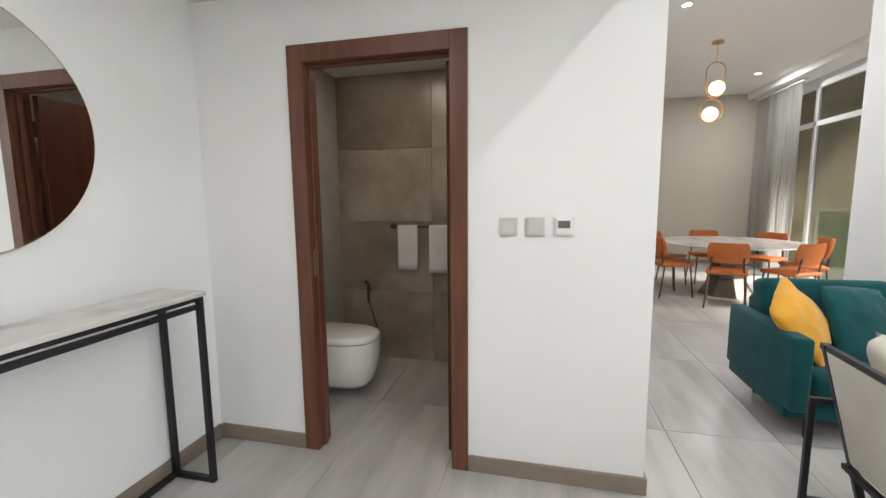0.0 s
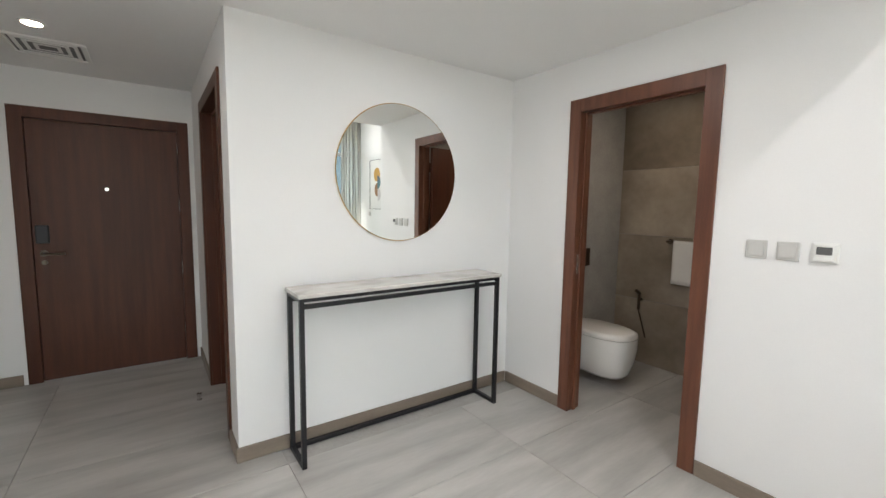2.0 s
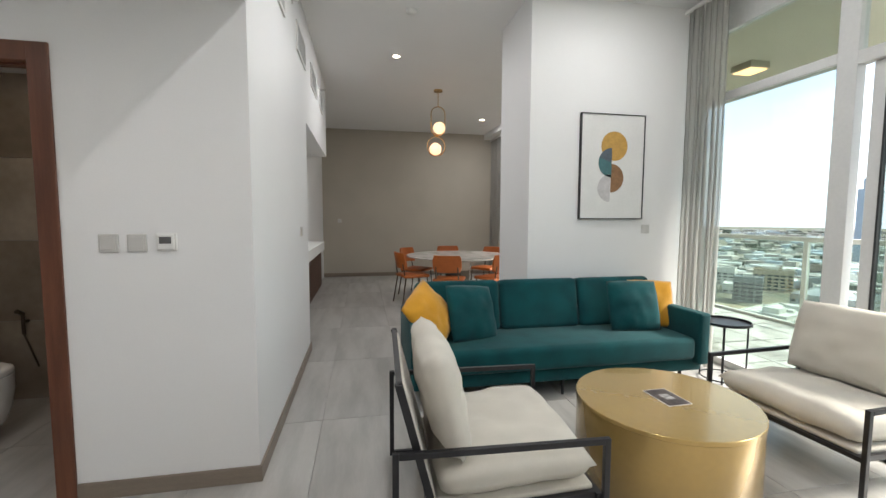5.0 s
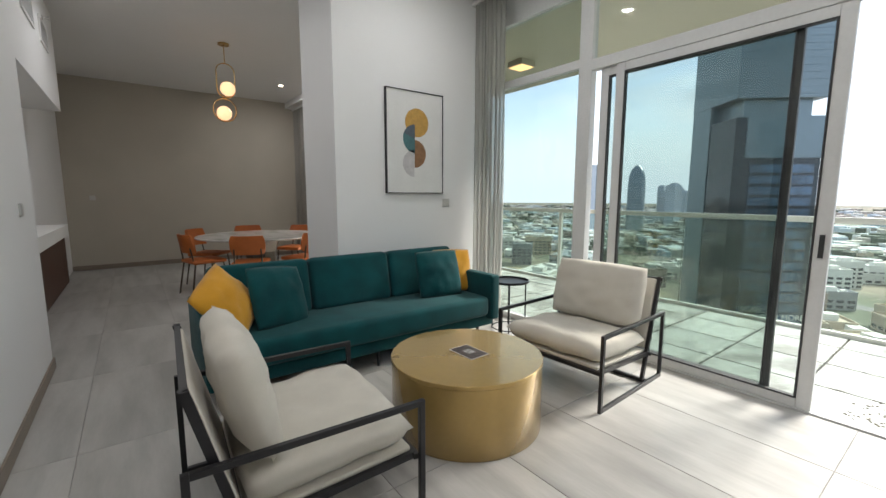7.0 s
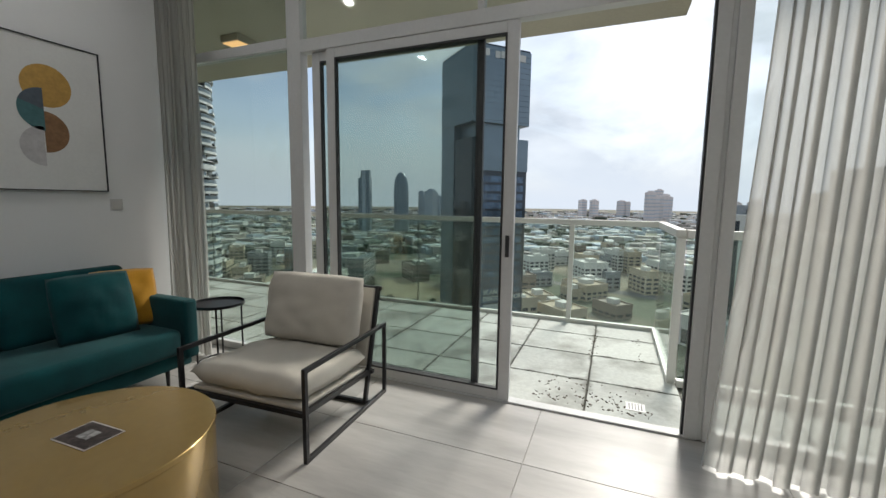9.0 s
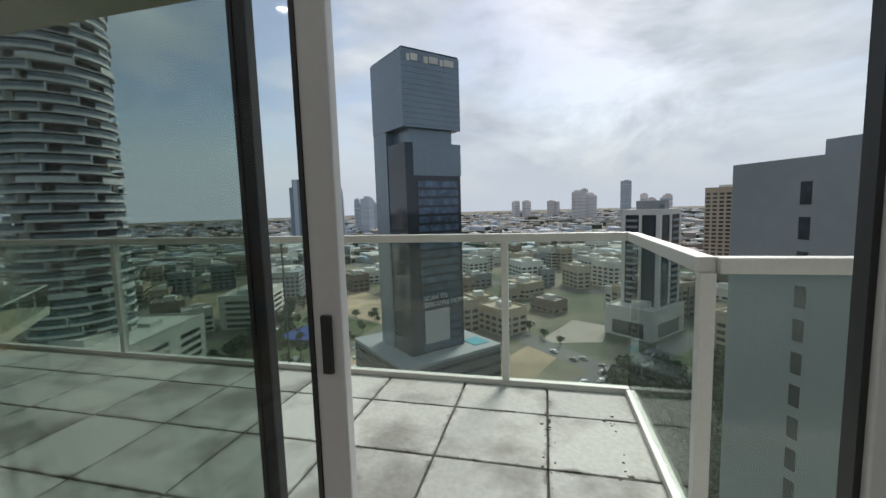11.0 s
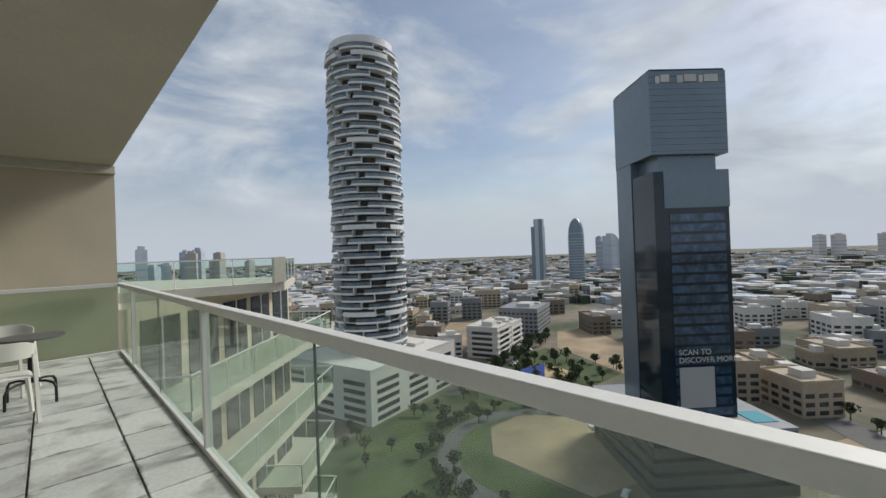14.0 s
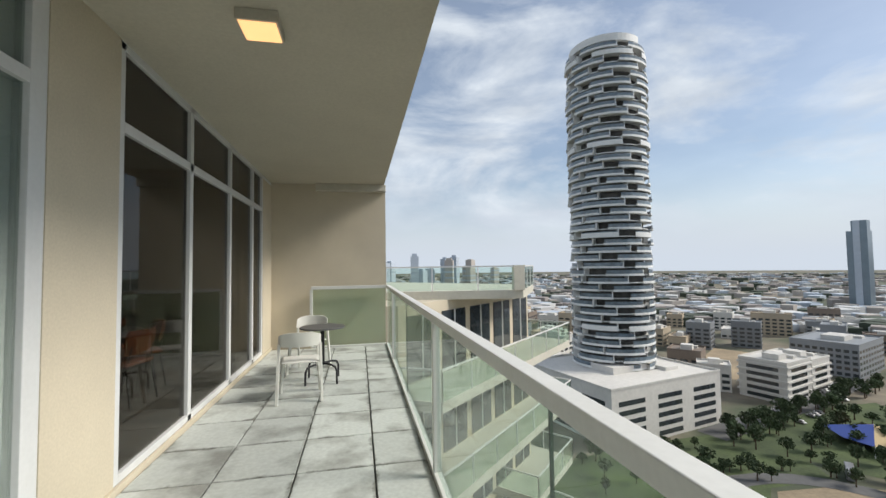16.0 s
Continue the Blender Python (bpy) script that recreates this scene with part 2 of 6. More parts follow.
def grimy(m, reach=0.05, dirt=(0.15, 0.15, 0.125)):
    """Uneven moss and dirt creeping in from the joints of a tile."""
    n, l = m.node_tree.nodes, m.node_tree.links
    b = n["Principled BSDF"]
    src = b.inputs["Base Color"].links[0].from_socket
    co = n.new("ShaderNodeTexCoord")
    sub = n.new("ShaderNodeVectorMath")
    sub.operation = 'SUBTRACT'
    sub.inputs[1].default_value = (0.5, 0.5, 0.5)
    l.new(co.outputs["Generated"], sub.inputs[0])
    ab = n.new("ShaderNodeVectorMath")
    ab.operation = 'ABSOLUTE'
    l.new(sub.outputs[0], ab.inputs[0])
    sp = n.new("ShaderNodeSeparateXYZ")
    l.new(ab.outputs[0], sp.inputs[0])
    mx = n.new("ShaderNodeMath")
    mx.operation = 'MAXIMUM'
    l.new(sp.outputs["X"], mx.inputs[0])
    l.new(sp.outputs["Y"], mx.inputs[1])
    oi = n.new("ShaderNodeObjectInfo")
    sc = n.new("ShaderNodeMath")
    sc.operation = 'MULTIPLY'
    sc.inputs[1].default_value = 57.0
    l.new(oi.outputs["Random"], sc.inputs[0])
    ad = n.new("ShaderNodeVectorMath")
    l.new(co.outputs["Object"], ad.inputs[0])
    l.new(sc.outputs[0], ad.inputs[1])
    nz = n.new("ShaderNodeTexNoise")
    nz.inputs["Scale"].default_value = 5.0
    nz.inputs["Detail"].default_value = 9
    nz.inputs["Roughness"].default_value = 0.65
    l.new(ad.outputs[0], nz.inputs["Vector"])
    ma = n.new("ShaderNodeMath")
    ma.operation = 'MULTIPLY_ADD'
    ma.inputs[1].default_value = 0.34
    l.new(nz.outputs["Fac"], ma.inputs[0])
    l.new(mx.outputs[0], ma.inputs[2])
    mr = n.new("ShaderNodeMapRange")
    mr.inputs["From Min"].default_value, mr.inputs["From Max"].default_value = 0.645 - reach, 0.71
    l.new(ma.outputs[0], mr.inputs["Value"])
    mix = n.new("ShaderNodeMix")
    mix.data_type = 'RGBA'
    mix.inputs["B"].default_value = (*dirt, 1)
    l.new(mr.outputs["Result"], mix.inputs["Factor"])
    l.new(src, mix.inputs["A"])
    l.new(mix.outputs["Result"], b.inputs["Base Color"])


grimy(M["deck"], 0.0)

# ---------- mesh tools ----------


def box(bm, x0, x1, y0, y1, z0, z1, bevel=0.0, seg=2, m=None):
    r = bmesh.ops.create_cube(bm, size=1.0)
    vs = r["verts"]
    bmesh.ops.scale(bm, vec=(abs(x1 - x0), abs(y1 - y0), abs(z1 - z0)), verts=vs)
    bmesh.ops.translate(bm, vec=((x0 + x1) / 2, (y0 + y1) / 2, (z0 + z1) / 2), verts=vs)
    if bevel:
        es = list({e for v in vs for e in v.link_edges})
        r2 = bmesh.ops.bevel(bm, geom=es, offset=bevel, segments=seg, profile=0.5, affect='EDGES')
        vs = list({v for f in r2["faces"] for v in f.verts} | {v for v in vs if v.is_valid})
    if m is not None:
        bmesh.ops.transform(bm, matrix=m, verts=vs)
    return vs


def cyl(bm, r, z0, z1, x=0, y=0, n=24, r2=None, m=None):
    q = bmesh.ops.create_cone(bm, cap_ends=True, segments=n, radius1=r, radius2=r if r2 is None else r2, depth=z1 - z0)
    bmesh.ops.translate(bm, vec=(x, y, (z0 + z1) / 2), verts=q["verts"])
    if m is not None:
        bmesh.ops.transform(bm, matrix=m, verts=q["verts"])
    return q["verts"]


def rod(bm, a, b, r, n=8):
    a, b = Vector(a), Vector(b)
    d = b - a
    q = bmesh.ops.create_cone(bm, cap_ends=True, segments=n, radius1=r, radius2=r, depth=d.length)
    bmesh.ops.transform(bm, matrix=Matrix.Translation((a + b) / 2) @ d.to_track_quat('Z', 'Y').to_matrix().to_4x4(), verts=q["verts"])


def bar(bm, a, b, w, h=None):
    """A square-section bar from a to b."""
    a, b = Vector(a), Vector(b)
    d = b - a
    q = bmesh.ops.create_cube(bm, size=1.0)
    t = d.to_track_quat('Z', 'Y').to_matrix().to_4x4()
    bmesh.ops.transform(bm, matrix=Matrix.Translation((a + b) / 2) @ t @ Matrix.Diagonal((w, h or w, d.length, 1)), verts=q["verts"])


def lathe(bm, prof, n=32, m=None):
    """Turn a profile of (r, z) round z."""
    rings = []
    for r, z in prof:
        rings.append([bm.verts.new((r * math.cos(2 * math.pi * i / n), r * math.sin(2 * math.pi * i / n), z)) for i in range(n)])
    for a, b in zip(rings, rings[1:]):
        for i in range(n):
            bm.faces.new((a[i], a[(i + 1) % n], b[(i + 1) % n], b[i]))
    bm.faces.new(list(reversed(rings[0])))
    bm.faces.new(rings[-1])
    if m is not None:
        bmesh.ops.transform(bm, matrix=m, verts=[v for r in rings for v in r])


def torus_path(bm, pts, r, n=8, closed=True):
    """A round tube along points."""
    k = len(pts)
    rings = []
    for i, p in enumerate(pts):
        a = pts[(i - 1) % k] if closed or i else p
        b = pts[(i + 1) % k] if closed or i < k - 1 else p
        d = (Vector(b) - Vector(a)).normalized()
        q = d.to_track_quat('Z', 'Y')
        rings.append([bm.verts.new(Vector(p) + q @ Vector((r * math.cos(2 * math.pi * j / n), r * math.sin(2 * math.pi * j / n), 0))) for j in range(n)])
    for i in range(k if closed else k - 1):
        a, b = rings[i], rings[(i + 1) % k]
        off = min(range(n), key=lambda s: (a[0].co - b[s].co).length)
        for j in range(n):
            bm.faces.new((a[j], a[(j + 1) % n], b[(j + 1 + off) % n], b[(j + off) % n]))


def cushion(bm, w, d, h, puff=0.5, n=12, m=None, wrinkle=0.004, seed=0):
    """A soft pad of w by d by h, fuller in its middle."""
    vs = {}
    for s in (1, -1):
        for i in range(n + 1):
            for j in range(n + 1):
                u, v = i / n * 2 - 1, j / n * 2 - 1
                edge = max(abs(u), abs(v)) > 0.999
                if edge and s == -1:
                    vs[s, i, j] = vs[1, i, j]
                    continue
                e = max(0.0, (1 - abs(u) ** 6) * (1 - abs(v) ** 6))
                z = s * h / 2 * (1 - puff + puff * (1 - u * u * 0.75) * (1 - v * v * 0.75)) * e ** 0.35
                pin = 1 - 0.035 * (u * u + v * v - 1 if abs(u) > 0.6 and abs(v) > 0.6 else 0)
                z += s * wrinkle * noise.noise((u * 3 + seed, v * 3, s * 2.0)) * (0 if edge else 1) * 4
                vs[s, i, j] = bm.verts.new((u * w / 2 * pin, v * d / 2 * pin, z if not edge else 0))
        for i in range(n):
            for j in range(n):
                q = (vs[s, i, j], vs[s, i + 1, j], vs[s, i + 1, j + 1], vs[s, i, j + 1])
                bm.faces.new(q if s == 1 else tuple(reversed(q)))
    if m is not None:
        bmesh.ops.transform(bm, matrix=m, verts=list(set(vs.values())))


def mesh_of(name, bm, material, smooth=None):
    me = bpy.data.meshes.new(name)
    bmesh.ops.recalc_face_normals(bm, faces=bm.faces[:])
    bm.to_mesh(me)
    bm.free()
    me.materials.append(material)
    if smooth:
        me.shade_smooth()
        if smooth != 180:
            me.set_sharp_from_angle(angle=radians(smooth))
    return me


def part(name, bm, material, parent=None, label="", smooth=None):
    ob = new(name, mesh_of(name, bm, material, smooth))
    if parent is not None:
        ob.parent = parent
    if label:
        tagged(ob, label)
    return ob


def thing(name, label, category, m=None, group="", kind=""):
    ob = new(name)
    ob.empty_display_size = 0.1
    if m is not None:
        ob.matrix_world = m
    return tagged(ob, label, category, group, kind)


def setting(name, bm, material, label="", category="", smooth=None):
    return tagged(part(name, bm, material, None, "", smooth), label, category, "", "structure")


def boxes(*bs, bevel=0.0):
    bm = bmesh.new()
    for b in bs:
        box(bm, *b, bevel=bevel)
    return bm


# ---------- structure of the flat ----------
HI, LO = 3.39, 2.41          # living-room and hall ceilings
XF = 5.88                    # inner face of the facade
setting("floor", boxes((-2.5, 5.96, -3.0, 10.3, -0.25, -0.006)), M["grout"], "grey screed under large porcelain tiles", "floor")
setting("ceiling", boxes((2.03, 6.0, -3.0, 10.3, HI, HI + 0.2), (1.4, 2.03, 2.49, 10.3, HI, HI + 0.2), (5.50, 5.88, 4.83, 10.1, 3.27, HI)), M["ceil"], "white plaster ceiling of the living room", "ceiling")
setting("ceiling_hall", boxes((-2.5, 2.02, -3.0, 2.485, LO, HI + 0.2)), M["ceil"], "lower white plaster ceiling of the hall", "ceiling")
setting("wall_mirror", boxes((-0.485, -0.285, 0.47, 2.485, 0, LO)), M["paint"], "white painted wall with a round mirror", "wall")
setting("wall_hall_north", boxes((-2.26, -1.50, 0.47, 0.65, 0, LO), (-0.57, -0.485, 0.47, 0.65, 0, LO), (-1.50, -0.57, 0.47, 0.65, 2.12, LO)), M["paint"], "white painted hall wall with a door", "wall")
setting("wall_entry", boxes((-2.46, -2.26, -1.2, -0.65, 0, LO), (-2.46, -2.26, 0.38, 0.65, 0, LO), (-2.46, -2.26, -0.65, 0.38, 2.078, LO)), M["paint"], "white wall round the entrance door", "wall")
setting("wall_hall_south", boxes((-2.46, 0.2, -1.4, -1.2, 0, LO), (0.2, 0.4, -2.8, -1.2, 0, LO)), M["paint"], "white painted wall", "wall")
setting("wall_south", boxes((0.2, 6.1, -3.0, -2.8, 0, HI)), M["paint"], "white painted wall", "wall")
setting("wall_wc", boxes((-0.485, 0.325, 2.485, 2.605, 0, HI), (1.14, 2.02, 2.485, 2.605, 0, HI), (0.325, 1.14, 2.485, 2.605, 2.10, HI)), M["paint"], "white painted wall with a cloakroom doorway", "wall")
setting("wall_passage", boxes((1.84, 2.02, 2.605, 4.65, 0, HI), (1.62, 2.02, 4.65, 7.05, 2.32, HI)), M["paint"], "white painted wall and bulkhead along the passage", "wall")
setting("wall_kitchen", boxes((1.48, 1.68, 4.50, 10.1, 0, 2.32), (1.48, 1.62, 4.5, 7.05, 2.32, HI), (1.48, 1.68, 7.05, 10.1, 2.32, HI)), M["paint"], "white wall beyond the passage", "wall")
setting("wall_beige", boxes((1.48, 6.1, 10.1, 10.3, 0, HI)), M["beige"], "beige textured wallpaper end wall", "wall")
setting("wall_art", boxes((4.07, XF, 3.88, 4.68, 0, HI)), M["paint"], "white painted pier wall with a framed print", "wall")

# cloakroom shell
setting("wall_wc_back", boxes((-0.45, 1.60, 3.85, 3.95, 0, 2.42)), M["grout"], "tiled cloakroom wall", "wall")
setting("wall_wc_left", boxes((-0.45, -0.16, 2.605, 3.85, 0, 2.42)), M["grout"], "tiled cloakroom wall", "wall")
setting("wall_wc_right", boxes((1.55, 1.65, 2.605, 3.85, 0, 2.42)), M["grout"], "tiled cloakroom wall", "wall")
setting("ceiling_wc", boxes((-0.45, 1.65, 2.605, 3.95, 2.40, 2.5)), M["ceil"], "white cloakroom ceiling", "ceiling")


def skirt(name, *bs):
    setting(name, boxes(*bs, bevel=0.003), M["base"], "taupe grey skirting board", "baseboard")


BH = 0.085
skirt("baseboard_mirror", (-0.285, -0.271, 0.456, 2.471, 0, BH))
skirt("baseboard_wc_a", (-0.271, 0.273, 2.471, 2.485, 0, BH))
skirt("baseboard_wc_b", (1.194, 2.034, 2.471, 2.485, 0, BH))
skirt("baseboard_passage", (2.02, 2.034, 2.485, 4.664, 0, BH))
skirt("baseboard_hall", (-2.26, -1.54, 0.456, 0.47, 0, BH), (-0.53, -0.285, 0.456, 0.47, 0, BH))
skirt("baseboard_entry", (-2.26, -2.246, -1.2, -0.73, 0, BH))
skirt("baseboard_beige", (1.68, XF, 10.086, 10.1, 0, BH))
skirt("baseboard_art", (4.056, XF, 3.866, 3.88, 0, BH), (4.056, 4.07, 3.88, 4.68, 0, BH))


def door_frame(name, x0, x1, h, depth, m, material, label, cw=0.085):
    """Casing and lining round an opening x0..x1 in a wall whose face is y=0 and which runs to y=depth."""
    t = thing(name, label, "door frame", m, kind="structure")
    for nm, b in (("casing", (x0 - cw + 0.03, x0 + 0.03, -0.014, 0.0, 0, h + cw - 0.03)), ("casing", (x1 - 0.03, x1 + cw - 0.03, -0.014, 0.0, 0, h + cw - 0.03)),
                  ("head_casing", (x0 + 0.03, x1 - 0.03, -0.0135, 0.0, h - 0.03, h + cw - 0.03)),
                  ("jamb", (x0, x0 + 0.028, 0.0, depth, 0, h)), ("jamb", (x1 - 0.028, x1, 0.0, depth, 0, h)), ("head_jamb", (x0 + 0.028, x1 - 0.028, 0, depth, h - 0.028, h)),
                  ("stop", (x0 + 0.028, x0 + 0.04, depth * 0.35, depth * 0.6, 0, h - 0.028)), ("stop", (x1 - 0.04, x1 - 0.028, depth * 0.35, depth * 0.6, 0, h - 0.028)),
                  ("stop", (x0 + 0.04, x1 - 0.04, depth * 0.35, depth * 0.6, h - 0.04, h - 0.028))):
        part(nm, boxes(b, bevel=0.003), material, t)
    return t


wcf = door_frame("door_frame_1", 0.328, 1.137, 2.095, 0.12, pose(0, 2.485, 0), M["wood"], "red-brown wooden casing of the open cloakroom doorway")
part("strike_plate", boxes((0.3555, 0.359, 0.02, 0.045, 0.98, 1.12), bevel=0.001), M["chrome"], wcf, "chrome strike plate")
leaf = thing("door_1", "dark brown cloakroom door standing open inwards", "door", pose(1.10, 2.61, 0, 0, 0, 84), kind="structure")
part("leaf", boxes((0, 0.80, 0.0, 0.04, 0.01, 2.06), bevel=0.003), M["wood_dark"], leaf)
for z in (0.25, 1.05, 1.85):
    part("hinge", boxes((-0.012, 0.012, -0.006, 0.006, z - 0.05, z + 0.05)), M["chrome"], leaf, "steel hinge")

door_frame("door_frame_2", -0.648, 0.376, 2.075, 0.2, pose(-2.26, 0, 0, 0, 0, 90), M["wood_dark"], "dark brown casing of the entrance door")
ent = thing("door_2", "closed dark brown wood-veneer entrance door with a lever handle", "door", pose(-2.26, 0, 0, 0, 0, 90), kind="structure")
part("leaf", boxes((-0.617, 0.345, 0.012, 0.06, 0.005, 2.044), bevel=0.003), M["wood_dark"], ent)
bm = bmesh.new()
box(bm, -0.60, -0.52, -0.012, 0.012, 1.10, 1.24, bevel=0.008)
part("lock_plate", bm, M["black"], ent, "black electronic lock plate")
bm = bmesh.new()
rod(bm, (-0.56, 0.012, 1.02), (-0.56, -0.05, 1.02), 0.010)
rod(bm, (-0.57, -0.05, 1.02), (-0.43, -0.05, 1.02), 0.009)
cyl(bm, 0.025, 0, 0.008, m=Matrix.Translation((-0.56, 0.012, 1.02)) @ pose(0, 0, 0, 90))
part("lever_handle", bm, M["bronze"], ent, "dark bronze lever handle", 40)
bm = bmesh.new()
cyl(bm, 0.018, 0, 0.012, m=Matrix.Translation((-0.56, 0.012, 0.95)) @ pose(0, 0, 0, 90))
part("thumb_turn", bm, M["bronze"], ent, "", 40)
bm = bmesh.new()
cyl(bm, 0.014, 0, 0.012, m=Matrix.Translation((-0.155, 0.012, 1.53)) @ pose(0, 0, 0, 90))
part("door_viewer", bm, M["chrome"], ent, "chrome door viewer", 40)
for z in (0.3, 0.85, 1.4, 1.9):
    bm = bmesh.new()
    cyl(bm, 0.007, z - 0.05, z + 0.05, 0.348, 0.004, 10)
    part("hinge", bm, M["chrome"], ent, "steel hinge")

door_frame("door_frame_3", -1.50, -0.57, 2.12, 0.18, pose(0, 0.47, 0), M["wood_dark"], "dark brown casing of a hall cupboard door")
d3 = thing("door_3", "closed dark brown hall door", "door", pose(0, 0.47, 0), kind="structure")
part("leaf", boxes((-1.47, -0.60, 0.11, 0.15, 0.005, 2.09), bevel=0.003), M["wood_dark"], d3)

ds = thing("door_stop", "small chrome door stop on the hall floor", "door stop", pose(-1.25, 0.36, 0))
bm = bmesh.new()
lathe(bm, [(0.016, 0), (0.016, 0.006), (0.010, 0.01), (0.010, 0.03), (0.017, 0.034), (0.017, 0.05), (0.008, 0.055)], 16)
part("body", bm, M["chrome"], ds, "", 40)

# ---------- facade, windows ----------


def pane(parent, y0, y1, z0, z1, x=XF + 0.04, key="glass_clear"):
    p = part("pane", boxes((x - 0.006, x + 0.006, y0, y1, z0, z1)), M[key], parent, "clear glass pane")
    p.visible_shadow = False
    return p


def frame_bars(parent, *bs):
    for b in bs:
        part("window_frame", boxes(b, bevel=0.004), M["alu"], parent)


w1 = thing("window_1", "white aluminium glazed living-room front with a sliding door half open", "window", kind="structure")
X0, X1 = XF, XF + 0.08
frame_bars(w1, (X0, X1, 4.02, 4.14, 0, 3.16), (X0, X1, 2.57, 2.70, 0, 3.16), (X0, X1, -0.175, -0.11, 0, 2.52), (X0 + 0.012, X1, -0.20, -0.175, 0, 3.10), (X0, X1, -0.265, -0.20, 0, 3.10), (X0, X1, -0.175, -0.15, 2.52, 3.10),
           (X0, X1, -2.8, -2.72, 0, 3.16), (X0, X1, 2.70, 4.02, 2.475, 2.55), (X0, X1, -0.12, 2.57, 2.43, 2.52), (X0, X1, -2.72, -0.265, 2.44, 2.52),
           (X0, X1, -2.8, 4.14, 3.10, 3.39), (X0, X1, 2.70, 4.02, 0, 0.06), (X0, X1, -0.12, 2.57, -0.03, 0.012), (X0, X1, -2.72, -0.265, 0, 0.06),
           (X0, X1, 1.14, 1.18, 2.52, 3.10), (X0, X1, -1.5, -1.44, 0.06, 3.10))
part("gasket", boxes((X0 + 0.02, X1 - 0.02, -0.11, -0.098, 0.012, 2.43)), M["alu_in"], w1, "black rubber gasket")
pane(w1, 2.70, 4.02, 0.06, 2.475, key="glass_side")
pane(w1, 2.70, 4.02, 2.55, 3.10, key="glass_side")
pane(w1, 1.18, 2.57, 2.52, 3.10)
pane(w1, -0.15, 1.14, 2.52, 3.10)
pane(w1, -1.44, -0.265, 0.06, 2.44)
pane(w1, -2.72, -1.5, 0.06, 2.44)
pane(w1, -1.44, -0.265, 2.52, 3.10)
pane(w1, -2.72, -1.5, 2.52, 3.10)


def sliding_leaf(name, x, y0, y1, key, label, fm="alu", st=0.075):
    t = thing(name, label, "sliding door", kind="structure")
    for b in ((x, x + 0.035, y0, y0 + st, 0.014, 2.428), (x, x + 0.035, y1 - 0.075, y1, 0.014, 2.428), (x, x + 0.035, y0 + st, y1 - 0.075, 0.014, 0.075), (x, x + 0.035, y0 + st, y1 - 0.075, 2.36, 2.428)):
        part("leaf_frame", boxes(b, bevel=0.004), M[fm if b[2] == y0 else "alu"], t)
    a, b2, w = y0 + st, y1 - 0.075, 0.012
    for b in ((x - 0.003, x + 0.03, a, a + w, 0.075, 2.36), (x - 0.003, x + 0.03, b2 - w, b2, 0.075, 2.36), (x - 0.003, x + 0.03, a + w, b2 - w, 0.075, 0.075 + w), (x - 0.003, x + 0.03, a + w, b2 - w, 2.36 - w, 2.36)):
        part("gasket", boxes(b), M["alu_in"], t, "black rubber gasket")
    p = part("pane", boxes((x + 0.012, x + 0.022, a, b2, 0.075, 2.36)), M[key], t, "tinted glass pane")
    p.visible_shadow = False
    return t


sliding_leaf("door_4", XF + 0.043, 1.14, 2.50, "glass_dark", "fixed tinted glass leaf with a black meeting stile", "alu_in", 0.035)
s2 = sliding_leaf("door_5", XF + 0.006, 0.91, 2.34, "glass_clear", "white aluminium sliding glass door pushed open")
part("pull", boxes((XF - 0.006, XF + 0.006, 0.935, 0.96, 0.98, 1.12), bevel=0.002), M["alu_in"], s2, "recessed dark pull")

w2 = thing("window_2", "white aluminium dining-room window front", "window", kind="structure")
frame_bars(w2, (X0, X1, 4.83, 4.90, 0, 3.16), (X0, X1, 6.10, 6.18, 0, 3.16), (X0, X1, 7.42, 7.49, 0, 3.16), (X0, X1, 8.58, 8.66, 0, 3.16), (X0, X1, 9.22, 9.30, 0, 3.16),
           (X0, X1, 4.90, 9.22, 2.50, 2.58), (X0, X1, 4.83, 10.1, 3.10, 3.39), (X0, X1, 4.90, 9.22, 0, 0.06))
for a, b in ((4.90, 6.10), (6.18, 7.42), (7.49, 8.58), (8.66, 9.22)):
    pane(w2, a, b, 0.06, 2.50, key="glass_bronze")
    pane(w2, a, b, 2.58, 3.10, key="glass_bronze")
for nm, b in (("wall_facade_1", (XF, XF + 0.085, 4.14, 4.83, 0, 3.39)), ("wall_facade_2", (XF, XF + 0.085, 9.30, 10.1, 0, 3.1)), ("wall_facade_3", (XF, XF + 0.085, -3.0, -2.8, 0, 3.39))):
    setting(nm, boxes(b), M["render"], "beige rendered facade pier", "wall")


